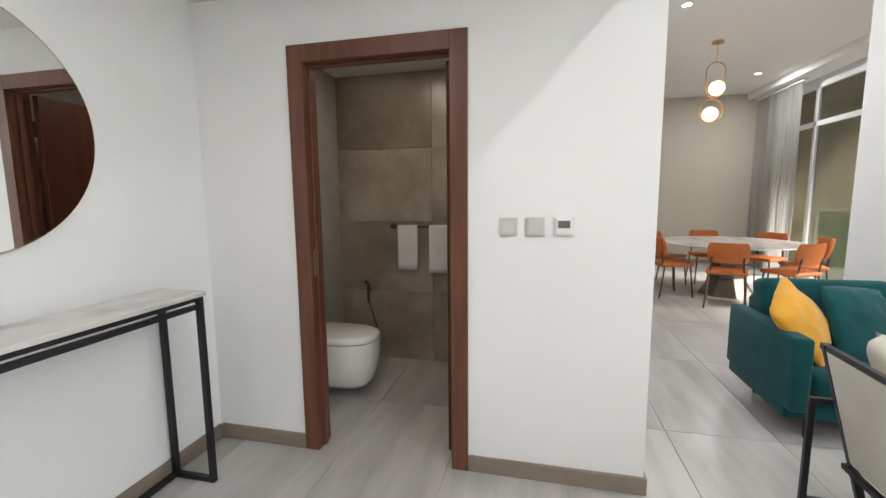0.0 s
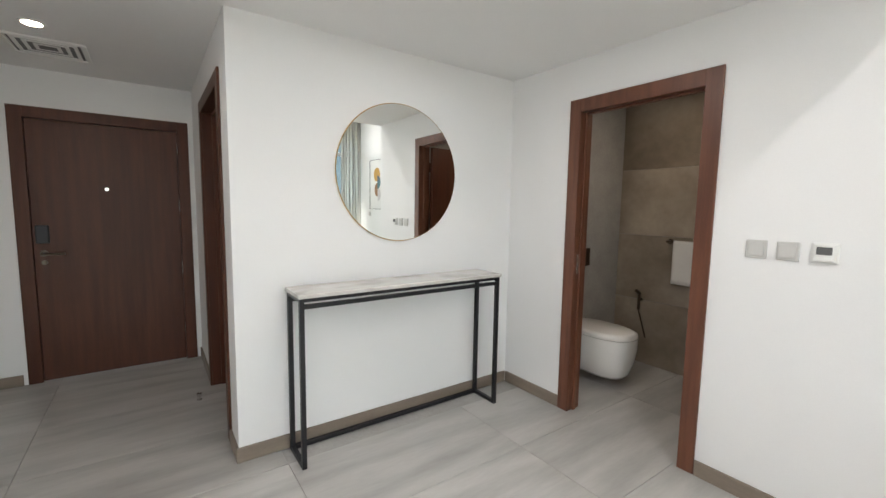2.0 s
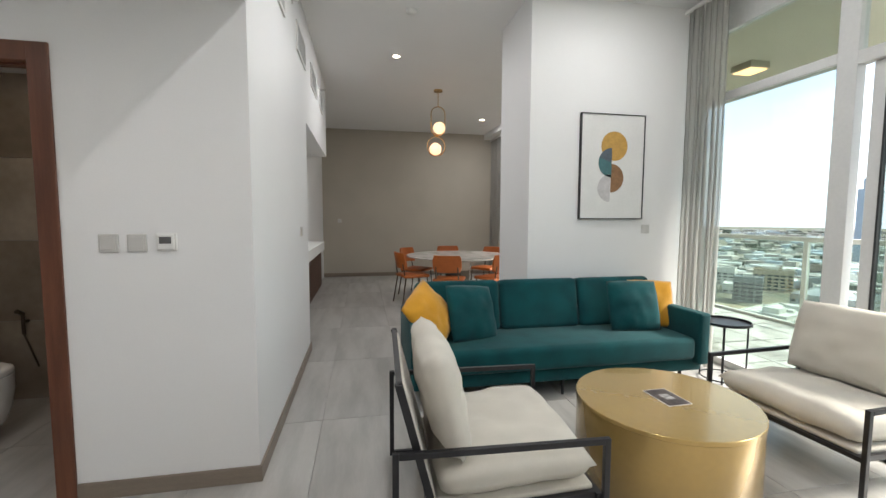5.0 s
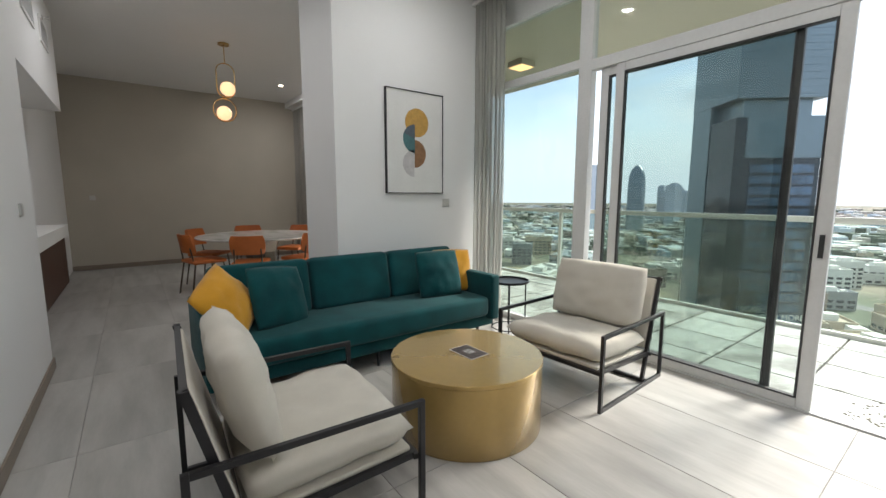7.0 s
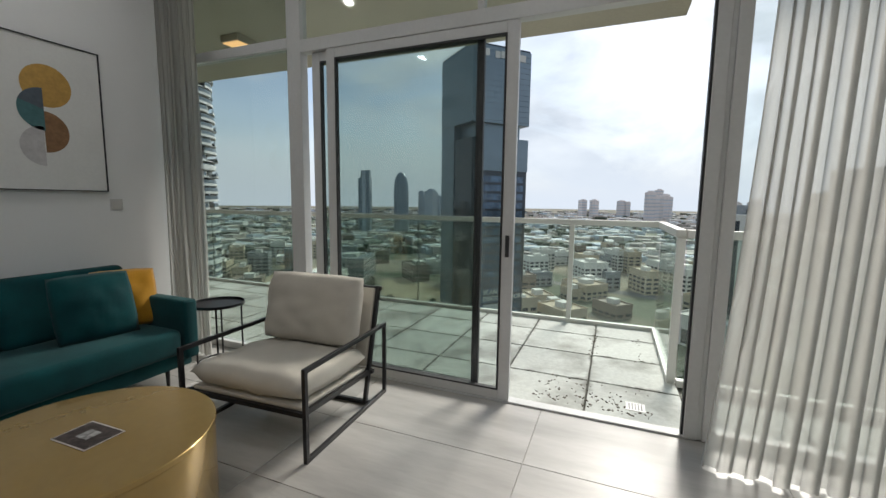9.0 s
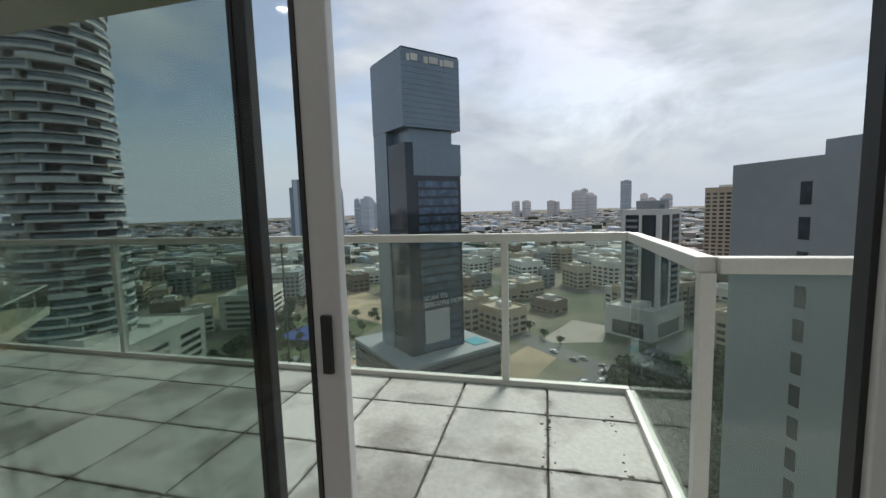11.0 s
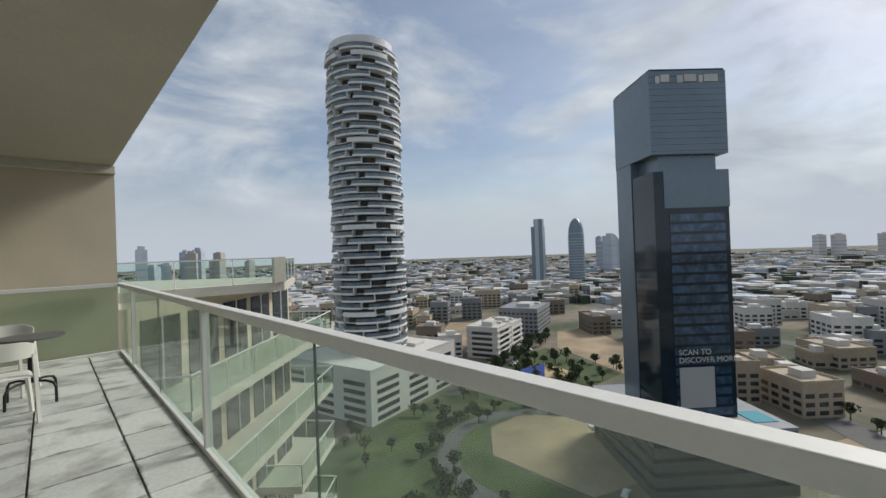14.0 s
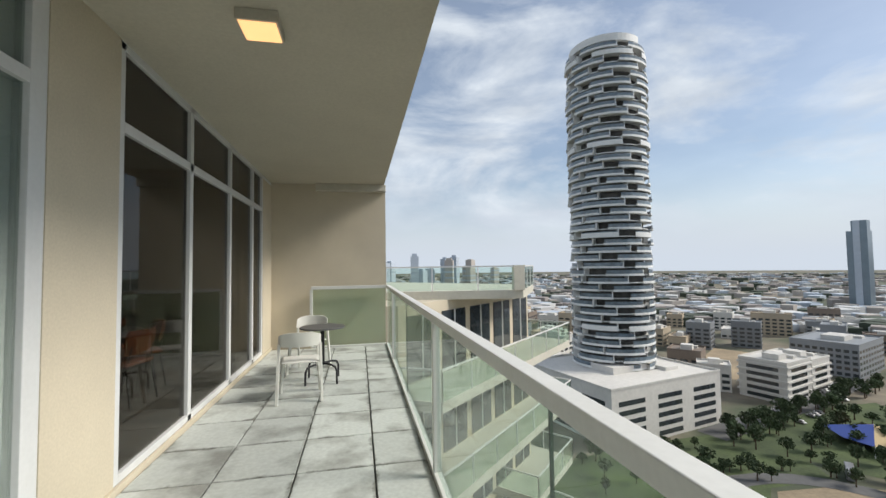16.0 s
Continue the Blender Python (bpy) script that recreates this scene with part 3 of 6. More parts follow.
def curtain(name, y0, y1, x, z1, folds, label, amp=0.045, flare=1.0, sway=0.0):
    bm = bmesh.new()
    n, k = folds * 8, 14
    g = []
    for i in range(n + 1):
        u = i / n
        col = []
        for j in range(k + 1):
            v = j / k
            ph = u * folds * 2 * math.pi
            a = amp * (0.55 + 0.6 * (1 - v)) * (0.75 + 0.9 * noise.noise((u * 9, 1.3, folds)))
            y = y0 + (y1 - y0) * (u * (1 + (flare - 1) * (1 - v) ** 2))
            col.append(bm.verts.new((x + a * math.sin(ph + 2.4 * noise.noise((u * 6, v * 1.2, 3))) + 0.03 * (1 - v) * noise.noise((u * 9, v * 2, 8)), y + 0.02 * math.sin(2 * ph) + sway * (1 - u) ** 3 * (1 - v) ** 2, 0.015 + v * (z1 - 0.015))))
        g.append(col)
    for i in range(n):
        for j in range(k):
            bm.faces.new((g[i][j], g[i + 1][j], g[i + 1][j + 1], g[i][j + 1]))
    t = thing(name, label, "curtain")
    part("cloth", bm, M["sheer"], t, "", 180)
    part("track", boxes((x - 0.03, x + 0.03, min(y0, y1) - 0.05, max(y0, y1) + 0.05, z1, z1 + 0.03)), M["plastic"], t, "white curtain track")
    return t


curtain("curtain", 3.40, 3.84, 5.66, 3.33, 7, "white sheer curtain drawn to the side of the window")
curtain("curtain", -0.31, -1.95, 5.60, 3.33, 18, "white sheer curtain hanging to the floor beside the sliding door", 0.036, 1.0, 0.15)
curtain("curtain", 8.6, 10.0, 5.66, 3.22, 16, "white sheer curtain over the dining-room window")

# ---------- hall furniture ----------
con = thing("console_table", "slim console table with marble top on black steel frame", "console table", pose(-0.14, 1.44, 0))
part("top", boxes((-0.135, 0.135, -0.71, 0.71, 0.941, 0.963), bevel=0.003), M["marble"], con, "grey veined marble top")
for sx in (-0.11, 0.11):
    for sy in (-0.69, 0.69):
        part("leg", boxes((sx - 0.0125, sx + 0.0125, sy - 0.0125, sy + 0.0125, 0.0, 0.938)), M["black"], con)
    part("top_rail", boxes((sx - 0.012, sx + 0.012, -0.6775, 0.6775, 0.920, 0.938)), M["black"], con)
    part("under_rail", boxes((sx - 0.012, sx + 0.012, -0.6775, 0.6775, 0.883, 0.905)), M["black"], con)
for sy in (-0.69, 0.69):
    part("foot_rail", boxes((-0.0975, 0.0975, sy - 0.012, sy + 0.012, 0.0, 0.024)), M["black"], con)
    part("end_rail", boxes((-0.0975, 0.0975, sy - 0.012, sy + 0.012, 0.920, 0.938)), M["black"], con)
part("floor_rail", boxes((-0.122, -0.098, -0.6775, 0.6775, 0.0, 0.024)), M["black"], con)

mir = thing("wall_mirror", "round frameless mirror with a thin copper edge on the wall", "mirror", pose(-0.285, 1.475, 1.643, 0, 90, 0))
bm = bmesh.new()
cyl(bm, 0.437, 0.002, 0.014, n=96)
part("glass", bm, M["mirror"], mir)
bm = bmesh.new()
torus_path(bm, [(0.438 * math.cos(a * math.pi / 48), 0.438 * math.sin(a * math.pi / 48), 0.009) for a in range(96)], 0.005, 6)
part("rim", bm, M["brass"], mir, "thin copper rim")


def wall_plate(name, label, m, w=0.085, screen=False, group=""):
    t = thing(name, label, "switch", m, group)
    part("plate", boxes((-w / 2, w / 2, -0.010, 0, -0.043, 0.043), bevel=0.004), M["plastic" if screen else "switch"], t)
    if screen:
        part("housing", boxes((-0.038, 0.038, -0.022, -0.010, -0.038, 0.038), bevel=0.006), M["plastic"], t)
        part("display", boxes((-0.026, 0.026, -0.0235, -0.022, -0.008, 0.025)), M["tabletop"], t, "dark grey display")
        for i in range(4):
            part("button", boxes((-0.026 + i * 0.0145, -0.018 + i * 0.0145, -0.024, -0.022, -0.026, -0.020)), M["plastic"], t)
    else:
        part("rocker", boxes((-0.031, 0.031, -0.0135, -0.010, -0.031, 0.031), bevel=0.003), M["switch"], t)
    return t


wall_plate("light_switch", "white rocker light switch on the wall", pose(1.385, 2.485, 1.252), group="switches by the cloakroom")
wall_plate("light_switch", "white rocker light switch on the wall", pose(1.505, 2.485, 1.252), group="switches by the cloakroom")
wall_plate("thermostat", "white room thermostat with a dark display", pose(1.632, 2.485, 1.257), 0.092, True)
wall_plate("light_switch", "white light switch on the beige wall", pose(2.05, 10.1, 1.3))
wall_plate("wall_socket", "white wall switch beside the curtain", pose(5.29, 3.88, 1.275))

dl = thing("downlight", "round recessed ceiling downlight, lit", "ceiling light", pose(-1.16, -0.36, LO))
bm = bmesh.new()
lathe(bm, [(0.060, -0.001), (0.060, -0.008), (0.045, -0.008), (0.045, -0.001)], 32)
part("trim_ring", bm, M["plastic"], dl)
bm = bmesh.new()
cyl(bm, 0.044, -0.006, -0.002)
part("lens", bm, M["lamp_hall"], dl, "lit lens")
cv = thing("ceiling_vent", "white square ceiling air diffuser in the hall", "air vent", pose(-1.62, -0.36, LO))
for i in range(4):
    s = 0.20 - i * 0.045
    bm = bmesh.new()
    for b in ((-s, s, -s, -s + 0.02, -0.012 + 0.002 * i, 0), (-s, s, s - 0.02, s, -0.012 + 0.002 * i, 0), (-s, -s + 0.02, -s + 0.02, s - 0.02, -0.012 + 0.002 * i, 0), (s - 0.02, s, -s + 0.02, s - 0.02, -0.012 + 0.002 * i, 0)):
        box(bm, *b)
    part("ring", bm, M["plastic"], cv)
# Dark plate gives the shade of the duct by colour.
part("backing", boxes((-0.17, 0.17, -0.17, 0.17, -0.004, -0.002)), M["tabletop"], cv, "dark plate in place of the shaded duct")

# ---------- cloakroom ----------
wc = thing("toilet", "white wall-hung toilet with a closed lid", "toilet", pose(-0.16, 3.16, -0.02) @ Matrix.Diagonal((1.07, 1.07, 1.12, 1)))


def bowl_ring(n, s, front):
    out = []
    for i in range(n):
        a = 2 * math.pi * i / n
        x, y = math.cos(a), math.sin(a)
        px = 0.29 + (0.27 if x > 0 else 0.29) * math.copysign(abs(x) ** (0.85 if x > 0 else 0.5), x) * front
        out.append((px, 0.185 * math.copysign(abs(y) ** 0.8, y) * s))
    return out


bm = bmesh.new()
rings = []
for z, s, fr in ((0.09, 0.62, 0.72), (0.12, 0.78, 0.82), (0.20, 0.92, 0.93), (0.30, 0.99, 0.99), (0.385, 1.0, 1.0)):
    rings.append([bm.verts.new((max(0.0, x), y, z)) for x, y in bowl_ring(36, s, fr)])
for a, b in zip(rings, rings[1:]):
    for i in range(36):
        bm.faces.new((a[i], a[(i + 1) % 36], b[(i + 1) % 36], b[i]))
bm.faces.new(list(reversed(rings[0])))
bm.faces.new(rings[-1])
part("bowl", bm, M["white"], wc, "", 50)
bm = bmesh.new()
rings = [[bm.verts.new((max(0.03, x), y * 0.99, z)) for x, y in bowl_ring(36, s, s)] for z, s in ((0.389, 0.99), (0.405, 1.0), (0.42, 0.97), (0.428, 0.85))]
for a, b in zip(rings, rings[1:]):
    for i in range(36):
        bm.faces.new((a[i], a[(i + 1) % 36], b[(i + 1) % 36], b[i]))
bm.faces.new(list(reversed(rings[0])))
bm.faces.new(rings[-1])
part("lid", bm, M["white"], wc, "", 50)
fl = thing("flush_plate", "dark flush plate on the tiled wall", "flush plate", pose(-0.16, 3.26, 1.0, 0, 0, 90))
part("plate", boxes((-0.12, 0.12, -0.012, 0, -0.08, 0.08), bevel=0.004), M["bronze"], fl)
part("flush_button", boxes((-0.10, -0.005, -0.016, -0.012, -0.05, 0.05), bevel=0.002), M["bronze"], fl)
part("flush_button", boxes((0.005, 0.10, -0.016, -0.012, -0.05, 0.05), bevel=0.002), M["bronze"], fl)
sp = thing("bidet_spray", "dark metal bidet spray on a wall holder", "bidet spray", pose(0.10, 3.85, 0.60))
bm = bmesh.new()
rod(bm, (0, 0, 0), (0, -0.05, 0), 0.014, 12)
rod(bm, (0, -0.05, -0.09), (0, -0.05, 0.06), 0.012, 12)
rod(bm, (0, -0.05, 0.06), (0, -0.10, 0.09), 0.016, 12)
part("handset", bm, M["bronze"], sp, "", 40)
bm = bmesh.new()
torus_path(bm, [(0.0 + 0.08 * math.sin(i / 12 * math.pi), -0.05, -0.09 - 0.25 * math.sin(i / 12 * math.pi)) for i in range(13)], 0.006, 6, False)
part("hose", bm, M["bronze"], sp)
tr = thing("towel_rail", "bronze towel rail on the tiled wall", "towel rail", pose(0.33, 3.85, 1.16))
bm = bmesh.new()
rod(bm, (0, -0.06, 0), (0.62, -0.06, 0), 0.009, 12)
for x in (0.0, 0.62):
    rod(bm, (x, 0, 0), (x, -0.065, 0), 0.012, 12)
    cyl(bm, 0.024, 0, 0.01, m=Matrix.Translation((x, 0, 0)) @ pose(0, 0, 0, 90))
part("bar", bm, M["bronze"], tr, "", 40)


def towel(x, w, drop):
    bm = bmesh.new()
    n = 12
    prof = [(-0.012 + 0.0, -drop)] + [(-0.014, -drop + 0.05), (-0.013, -0.02), (-0.011, 0.006), (0.0, 0.014), (0.011, 0.006), (0.013, -0.03), (0.012, -drop * 0.8)]
    g = [[bm.verts.new((w * (i / n - 0.5) * (1 - 0.05 * noise.noise((i, j, 2))), p[0] * 1.2 + 0.004 * noise.noise((i * 0.6, j * 0.5, 5)), p[1])) for j, p in enumerate(prof)] for i in range(n + 1)]
    for i in range(n):
        for j in range(len(prof) - 1):
            bm.faces.new((g[i][j], g[i + 1][j], g[i + 1][j + 1], g[i][j + 1]))
    t = thing("hand_towel", "white folded hand towel hanging over the rail", "towel", pose(x, 3.79, 1.16))
    o = part("cloth", bm, M["towel"], t, "", 180)
    s = o.modifiers.new("thick", 'SOLIDIFY')
    s.thickness = 0.008
    return t


towel(0.47, 0.17, 0.36)
towel(0.74, 0.17, 0.38)

# ---------- living room ----------
sofa = thing("sofa", "teal velvet three-seat sofa on slim black legs", "sofa", pose(4.09, 3.45, 0))
part("base", boxes((-1.20, 1.20, -0.33, 0.37, 0.13, 0.235), bevel=0.02), M["teal"], sofa, "", 40)
bm = bmesh.new()
box(bm, -1.10, 1.10, -0.39, 0.20, 0.24, 0.425, bevel=0.045, seg=4)
part("seat", bm, M["teal"], sofa, "one long teal seat cushion", 60)
for x in (-1.21, 1.11):
    bm = bmesh.new()
    vs = box(bm, x, x + 0.10, -0.40, 0.39, 0.20, 0.62, bevel=0.022, seg=3)
    part("arm", bm, M["teal"], sofa, "", 50)
bm = bmesh.new()
box(bm, -1.10, 1.10, 0.27, 0.39, 0.22, 0.70, bevel=0.03, seg=3)
part("back_frame", bm, M["teal"], sofa, "", 50)
for i, x in enumerate((-0.735, 0.0, 0.735)):
    bm = bmesh.new()
    box(bm, -0.365, 0.365, -0.09, 0.09, -0.22, 0.22, bevel=0.05, seg=4, m=Matrix.Translation((x, 0.245, 0.615)) @ pose(0, 0, 0, -12))
    part("back_cushion", bm, M["teal"], sofa, "", 60)
for x in (-1.05, 0.0, 1.05):
    for y in (-0.27, 0.30):
        bm = bmesh.new()
        cyl(bm, 0.011, 0.0, 0.135, x, y, 12, 0.016)
        part("leg", bm, M["black"], sofa, "slim black metal leg", 40)


def pillow(label, key, size, m, seed):
    t = thing("throw_pillow", label, "pillow", m, "pillows on the sofa")
    bm = bmesh.new()
    cushion(bm, size, size, 0.16, 0.85, 16, seed=seed)
    part("cover", bm, M[key], t, "", 180)


pillow("mustard velvet throw pillow leaning in the sofa corner", "mustard", 0.44, pose(3.07, 3.36, 0.64, 0, 0, 42) @ pose(0, 0, 0, 58) @ pose(0, 0, 0, 0, 0, 28), 1)
pillow("teal velvet throw pillow leaning on the sofa back", "teal", 0.46, pose(3.42, 3.44, 0.615, 66, 6, 22), 2)
pillow("teal velvet throw pillow leaning on the sofa back", "teal", 0.44, pose(4.86, 3.42, 0.625, 70, 0, -10), 3)
pillow("mustard velvet throw pillow behind a teal one", "mustard", 0.42, pose(5.08, 3.53, 0.615, 74, 0, -24), 4)

ct = thing("coffee_table", "round gold drum coffee table with a glossy top", "coffee table", pose(4.15, 2.17, 0))
bm = bmesh.new()
lathe(bm, [(0.442, 0.0), (0.447, 0.004), (0.447, 0.385)], 96)
part("drum", bm, M["gold"], ct, "", 60)
bm = bmesh.new()
lathe(bm, [(0.447, 0.386), (0.451, 0.389), (0.451, 0.408), (0.448, 0.411)], 96)
part("top", bm, M["gold"], ct, "polished gold top", 30)
lf = thing("leaflet", "dark printed leaflet with a pale border on the table", "leaflet", pose(4.168, 2.167, 0.4125, 0, 0, 2))
part("paper", boxes((-0.072, 0.072, -0.102, 0.102, 0, 0.001)), mat("leaflet_border", (0.62, 0.58, 0.54), 0.6), lf)
part("print", boxes((-0.066, 0.066, -0.096, 0.096, 0.001, 0.0016)), mat("leaflet_print", (0.085, 0.065, 0.06), 0.5, var=0.3, scale=30), lf, "dark brown print")
part("picture", boxes((-0.025, 0.03, -0.03, 0.035, 0.0016, 0.0021)), mat("leaflet_picture", (0.45, 0.44, 0.43), 0.5, var=0.3, scale=40), lf, "pale picture")


def armchair(m, label):
    t = thing("armchair", label, "armchair", m, "armchairs by the coffee table")
    for s in (-1, 1):
        x = s * 0.42
        fr = part("side_frame", boxes((x - 0.011, x + 0.011, -0.43, -0.405, 0, 0.50), (x - 0.011, x + 0.011, 0.415, 0.44, 0, 0.50), (x - 0.011, x + 0.011, -0.405, 0.415, 0.475, 0.50), (x - 0.011, x + 0.011, -0.405, 0.415, 0, 0.025), bevel=0.002), M["black"], t, "black square-tube arm frame")
        bm = bmesh.new()
        bar(bm, (s * 0.385, 0.22, 0.012), (s * 0.385, 0.415, 0.755), 0.022, 0.03)
        part("back_upright", bm, M["black"], t)
        bm = bmesh.new()
        bar(bm, (s * 0.385, -0.40, 0.245), (s * 0.385, 0.30, 0.205), 0.022, 0.028)
        part("seat_rail", bm, M["black"], t)
    for y, z in ((-0.40, 0.245), (0.29, 0.205), (0.235, 0.014), (0.412, 0.742)):
        part("cross_bar", boxes((-0.41, 0.41, y - 0.012, y + 0.012, z - 0.012, z + 0.012)), M["black"], t)
    bm = bmesh.new()
    box(bm, -0.372, 0.372, -0.018, 0.018, -0.26, 0.26, bevel=0.014, seg=3, m=Matrix.Translation((0, 0.345, 0.49)) @ pose(0, 0, 0, -14.5))
    part("back_panel", bm, M["linen"], t, "cream upholstered back panel", 60)
    bm = bmesh.new()
    box(bm, -0.372, 0.372, -0.36, 0.29, -0.012, 0.012, bevel=0.008, m=Matrix.Translation((0, -0.03, 0.245)) @ pose(0, 0, 0, -3.2))
    part("seat_panel", bm, M["linen"], t, "", 60)
    bm = bmesh.new()
    cushion(bm, 0.78, 0.68, 0.165, 0.18, 18, m=Matrix.Translation((0, -0.075, 0.335)) @ pose(0, 0, 0, -4), seed=7)
    part("seat_cushion", bm, M["linen"], t, "cream linen seat cushion", 180)
    bm = bmesh.new()
    cushion(bm, 0.74, 0.46, 0.20, 0.45, 18, m=Matrix.Translation((0, 0.215, 0.615)) @ pose(0, 0, 0, 76), seed=9)
    part("back_cushion", bm, M["linen"], t, "plump cream linen back cushion", 180)
    return t


a1 = armchair(pose(3.12, 2.15, 0, 0, 0, 87), "cream linen armchair with a black steel frame")
copy_thing(a1, pose(5.24, 2.14, 0, 0, 0, -87))

stb = thing("side_table", "round black metal tray side table on thin legs", "side table", pose(5.60, 3.22, 0))
bm = bmesh.new()
lathe(bm, [(0.0001, 0.485), (0.185, 0.485), (0.195, 0.488), (0.195, 0.51), (0.188, 0.51), (0.186, 0.492), (0.0001, 0.492)], 48)
part("tray", bm, M["black"], stb, "", 40)
for i in range(4):
    a = math.pi / 4 + i * math.pi / 2
    bm = bmesh.new()
    rod(bm, (0.165 * math.cos(a), 0.165 * math.sin(a), 0.0), (0.165 * math.cos(a), 0.165 * math.sin(a), 0.486), 0.007)
    part("leg", bm, M["black"], stb)
bm = bmesh.new()
torus_path(bm, [(0.165 * math.cos(i * math.pi / 24), 0.165 * math.sin(i * math.pi / 24), 0.02) for i in range(48)], 0.006, 6)
part("foot_ring", bm, M["black"], stb)

# framed print
art = thing("framed_print", "framed abstract print of overlapping circles in a thin black frame", "picture", pose(4.897, 3.88, 1.864))
AW, AH = 0.333, 0.492
for b in ((-AW, -AW + 0.007, -0.035, 0, -AH, AH), (AW - 0.007, AW, -0.035, 0, -AH, AH), (-AW + 0.007, AW - 0.007, -0.035, 0, -AH, -AH + 0.007), (-AW + 0.007, AW - 0.007, -0.035, 0, AH - 0.007, AH)):
    part("frame", boxes(b), M["black"], art)
part("canvas", boxes((-AW + 0.007, AW - 0.007, -0.026, 0, -AH + 0.007, AH - 0.007)), mat("print_paper", (0.74, 0.735, 0.72), 0.7, var=0.02), art, "off-white paper")


def disc(name, cx, cz, r, key, y, a0=0.0, a1=360.0, wedge=False):
    bm = bmesh.new()
    n = 48
    pts = [(cx + r * math.cos(radians(a0 + (a1 - a0) * i / n)), cz + r * math.sin(radians(a0 + (a1 - a0) * i / n))) for i in range(n + (0 if a1 - a0 >= 360 else 1))]
    if wedge:
        pts.append((cx, cz))
    f = bm.faces.new([bm.verts.new((x, y, z)) for x, z in pts])
    q = bmesh.ops.extrude_face_region(bm, geom=[f])
    bmesh.ops.translate(bm, vec=(0, 0.0006, 0), verts=[v for v in q["geom"] if isinstance(v, bmesh.types.BMVert)])
    part(name, bm, key, art)


P_och = mat("print_ochre", (0.56, 0.33, 0.085), 0.7, var=0.08, scale=20)
P_teal = mat("print_teal", (0.075, 0.185, 0.20), 0.7, var=0.08, scale=20)
P_gry = mat("print_grey", (0.56, 0.54, 0.545), 0.7, var=0.06, scale=20)
P_brn = mat("print_brown", (0.29, 0.155, 0.075), 0.7, var=0.12, scale=24)
P_slt = mat("print_slate", (0.10, 0.125, 0.155), 0.7, var=0.08, scale=20)
disc("ochre_circle", 0.015, 0.195, 0.137, P_och, -0.0275)
disc("teal_circle", -0.01, 0.04, 0.137, P_teal, -0.0283, 90, 270)
disc("slate_half", -0.01, 0.04, 0.137, P_slt, -0.0290, 90, 160, True)
disc("grey_circle", -0.02, -0.20, 0.13, P_gry, -0.0283, 90, 270)
disc("brown_circle", -0.015, -0.105, 0.135, P_brn, -0.0276, -90, 90)

# ---------- dining ----------
dt = thing("dining_table", "round white-topped dining table on a dark pedestal", "dining table", pose(4.16, 7.10, 0))
bm = bmesh.new()
lathe(bm, [(0.84, 0.722), (0.875, 0.730), (0.88, 0.742), (0.875, 0.752)], 96)
part("tabletop", bm, M["marble"], dt, "pale marble top", 30)
bm = bmesh.new()
lathe(bm, [(0.36, 0), (0.35, 0.02), (0.22, 0.25), (0.22, 0.5), (0.30, 0.72)], 8)
part("pedestal", bm, mat("pedestal_bronze", (0.16, 0.14, 0.115), 0.4, 0.6), dt, "faceted dark bronze pedestal")


def dining_chair(m):
    t = thing("dining_chair", "orange leather dining chair with thin dark metal legs", "chair", m, "chairs round the dining table")
    bm = bmesh.new()
    box(bm, -0.22, 0.22, -0.22, 0.21, 0.43, 0.48, bevel=0.022, seg=3)
    part("seat", bm, M["orange"], t, "", 60)
    bm = bmesh.new()
    n = 10
    g = {}
    for s in (0, 1):
        for i in range(n + 1):
            for j in range(7):
                u, v = i / n * 2 - 1, j / 6
                w = 0.215 * (1 - 0.12 * abs(v * 2 - 1) ** 3)
                g[s, i, j] = bm.verts.new((u * w, 0.245 - 0.06 * u * u + 0.05 * v - s * 0.028, 0.58 + 0.25 * v))
    for s in (0, 1):
        for i in range(n):
            for j in range(6):
                bm.faces.new((g[s, i, j], g[s, i + 1, j], g[s, i + 1, j + 1], g[s, i, j + 1]))
    for i in range(n):
        for j in (0, 6):
            bm.faces.new((g[0, i, j], g[0, i + 1, j], g[1, i + 1, j], g[1, i, j]))
    for j in range(6):
        for i in (0, n):
            bm.faces.new((g[0, i, j], g[0, i, j + 1], g[1, i, j + 1], g[1, i, j]))
    part("backrest", bm, M["orange"], t, "", 60)
    for x in (-0.19, 0.19):
        for y, y2 in ((-0.18, -0.22), (0.18, 0.25)):
            bm = bmesh.new()
            rod(bm, (x, y, 0.435), (x * 1.12, y2, 0.0), 0.011)
            part("leg", bm, M["bronze"], t)
        bm = bmesh.new()
        rod(bm, (x * 0.9, 0.19, 0.44), (x * 0.85, 0.222, 0.66), 0.010)
        part("back_stay", bm, M["bronze"], t)
    return t


ch0 = None
for k, ang in enumerate((-165, -112, -62, -12, 38, 88, 140)):
    a = radians(ang)
    m = pose(4.16 + 0.84 * math.cos(a), 7.10 + 0.84 * math.sin(a), 0, 0, 0, ang - 90)
    ch0 = dining_chair(m) if ch0 is None else (copy_thing(ch0, m), ch0)[1]

pl = thing("pendant_light", "brass pendant lamp of two loops with lit globes", "pendant lamp", pose(3.76, 6.85, 0))
bm = bmesh.new()
lathe(bm, [(0.07, HI - 0.025), (0.07, HI - 0.004), (0.06, HI)], 32)
part("canopy", bm, M["brass"], pl, "brass ceiling cup", 40)


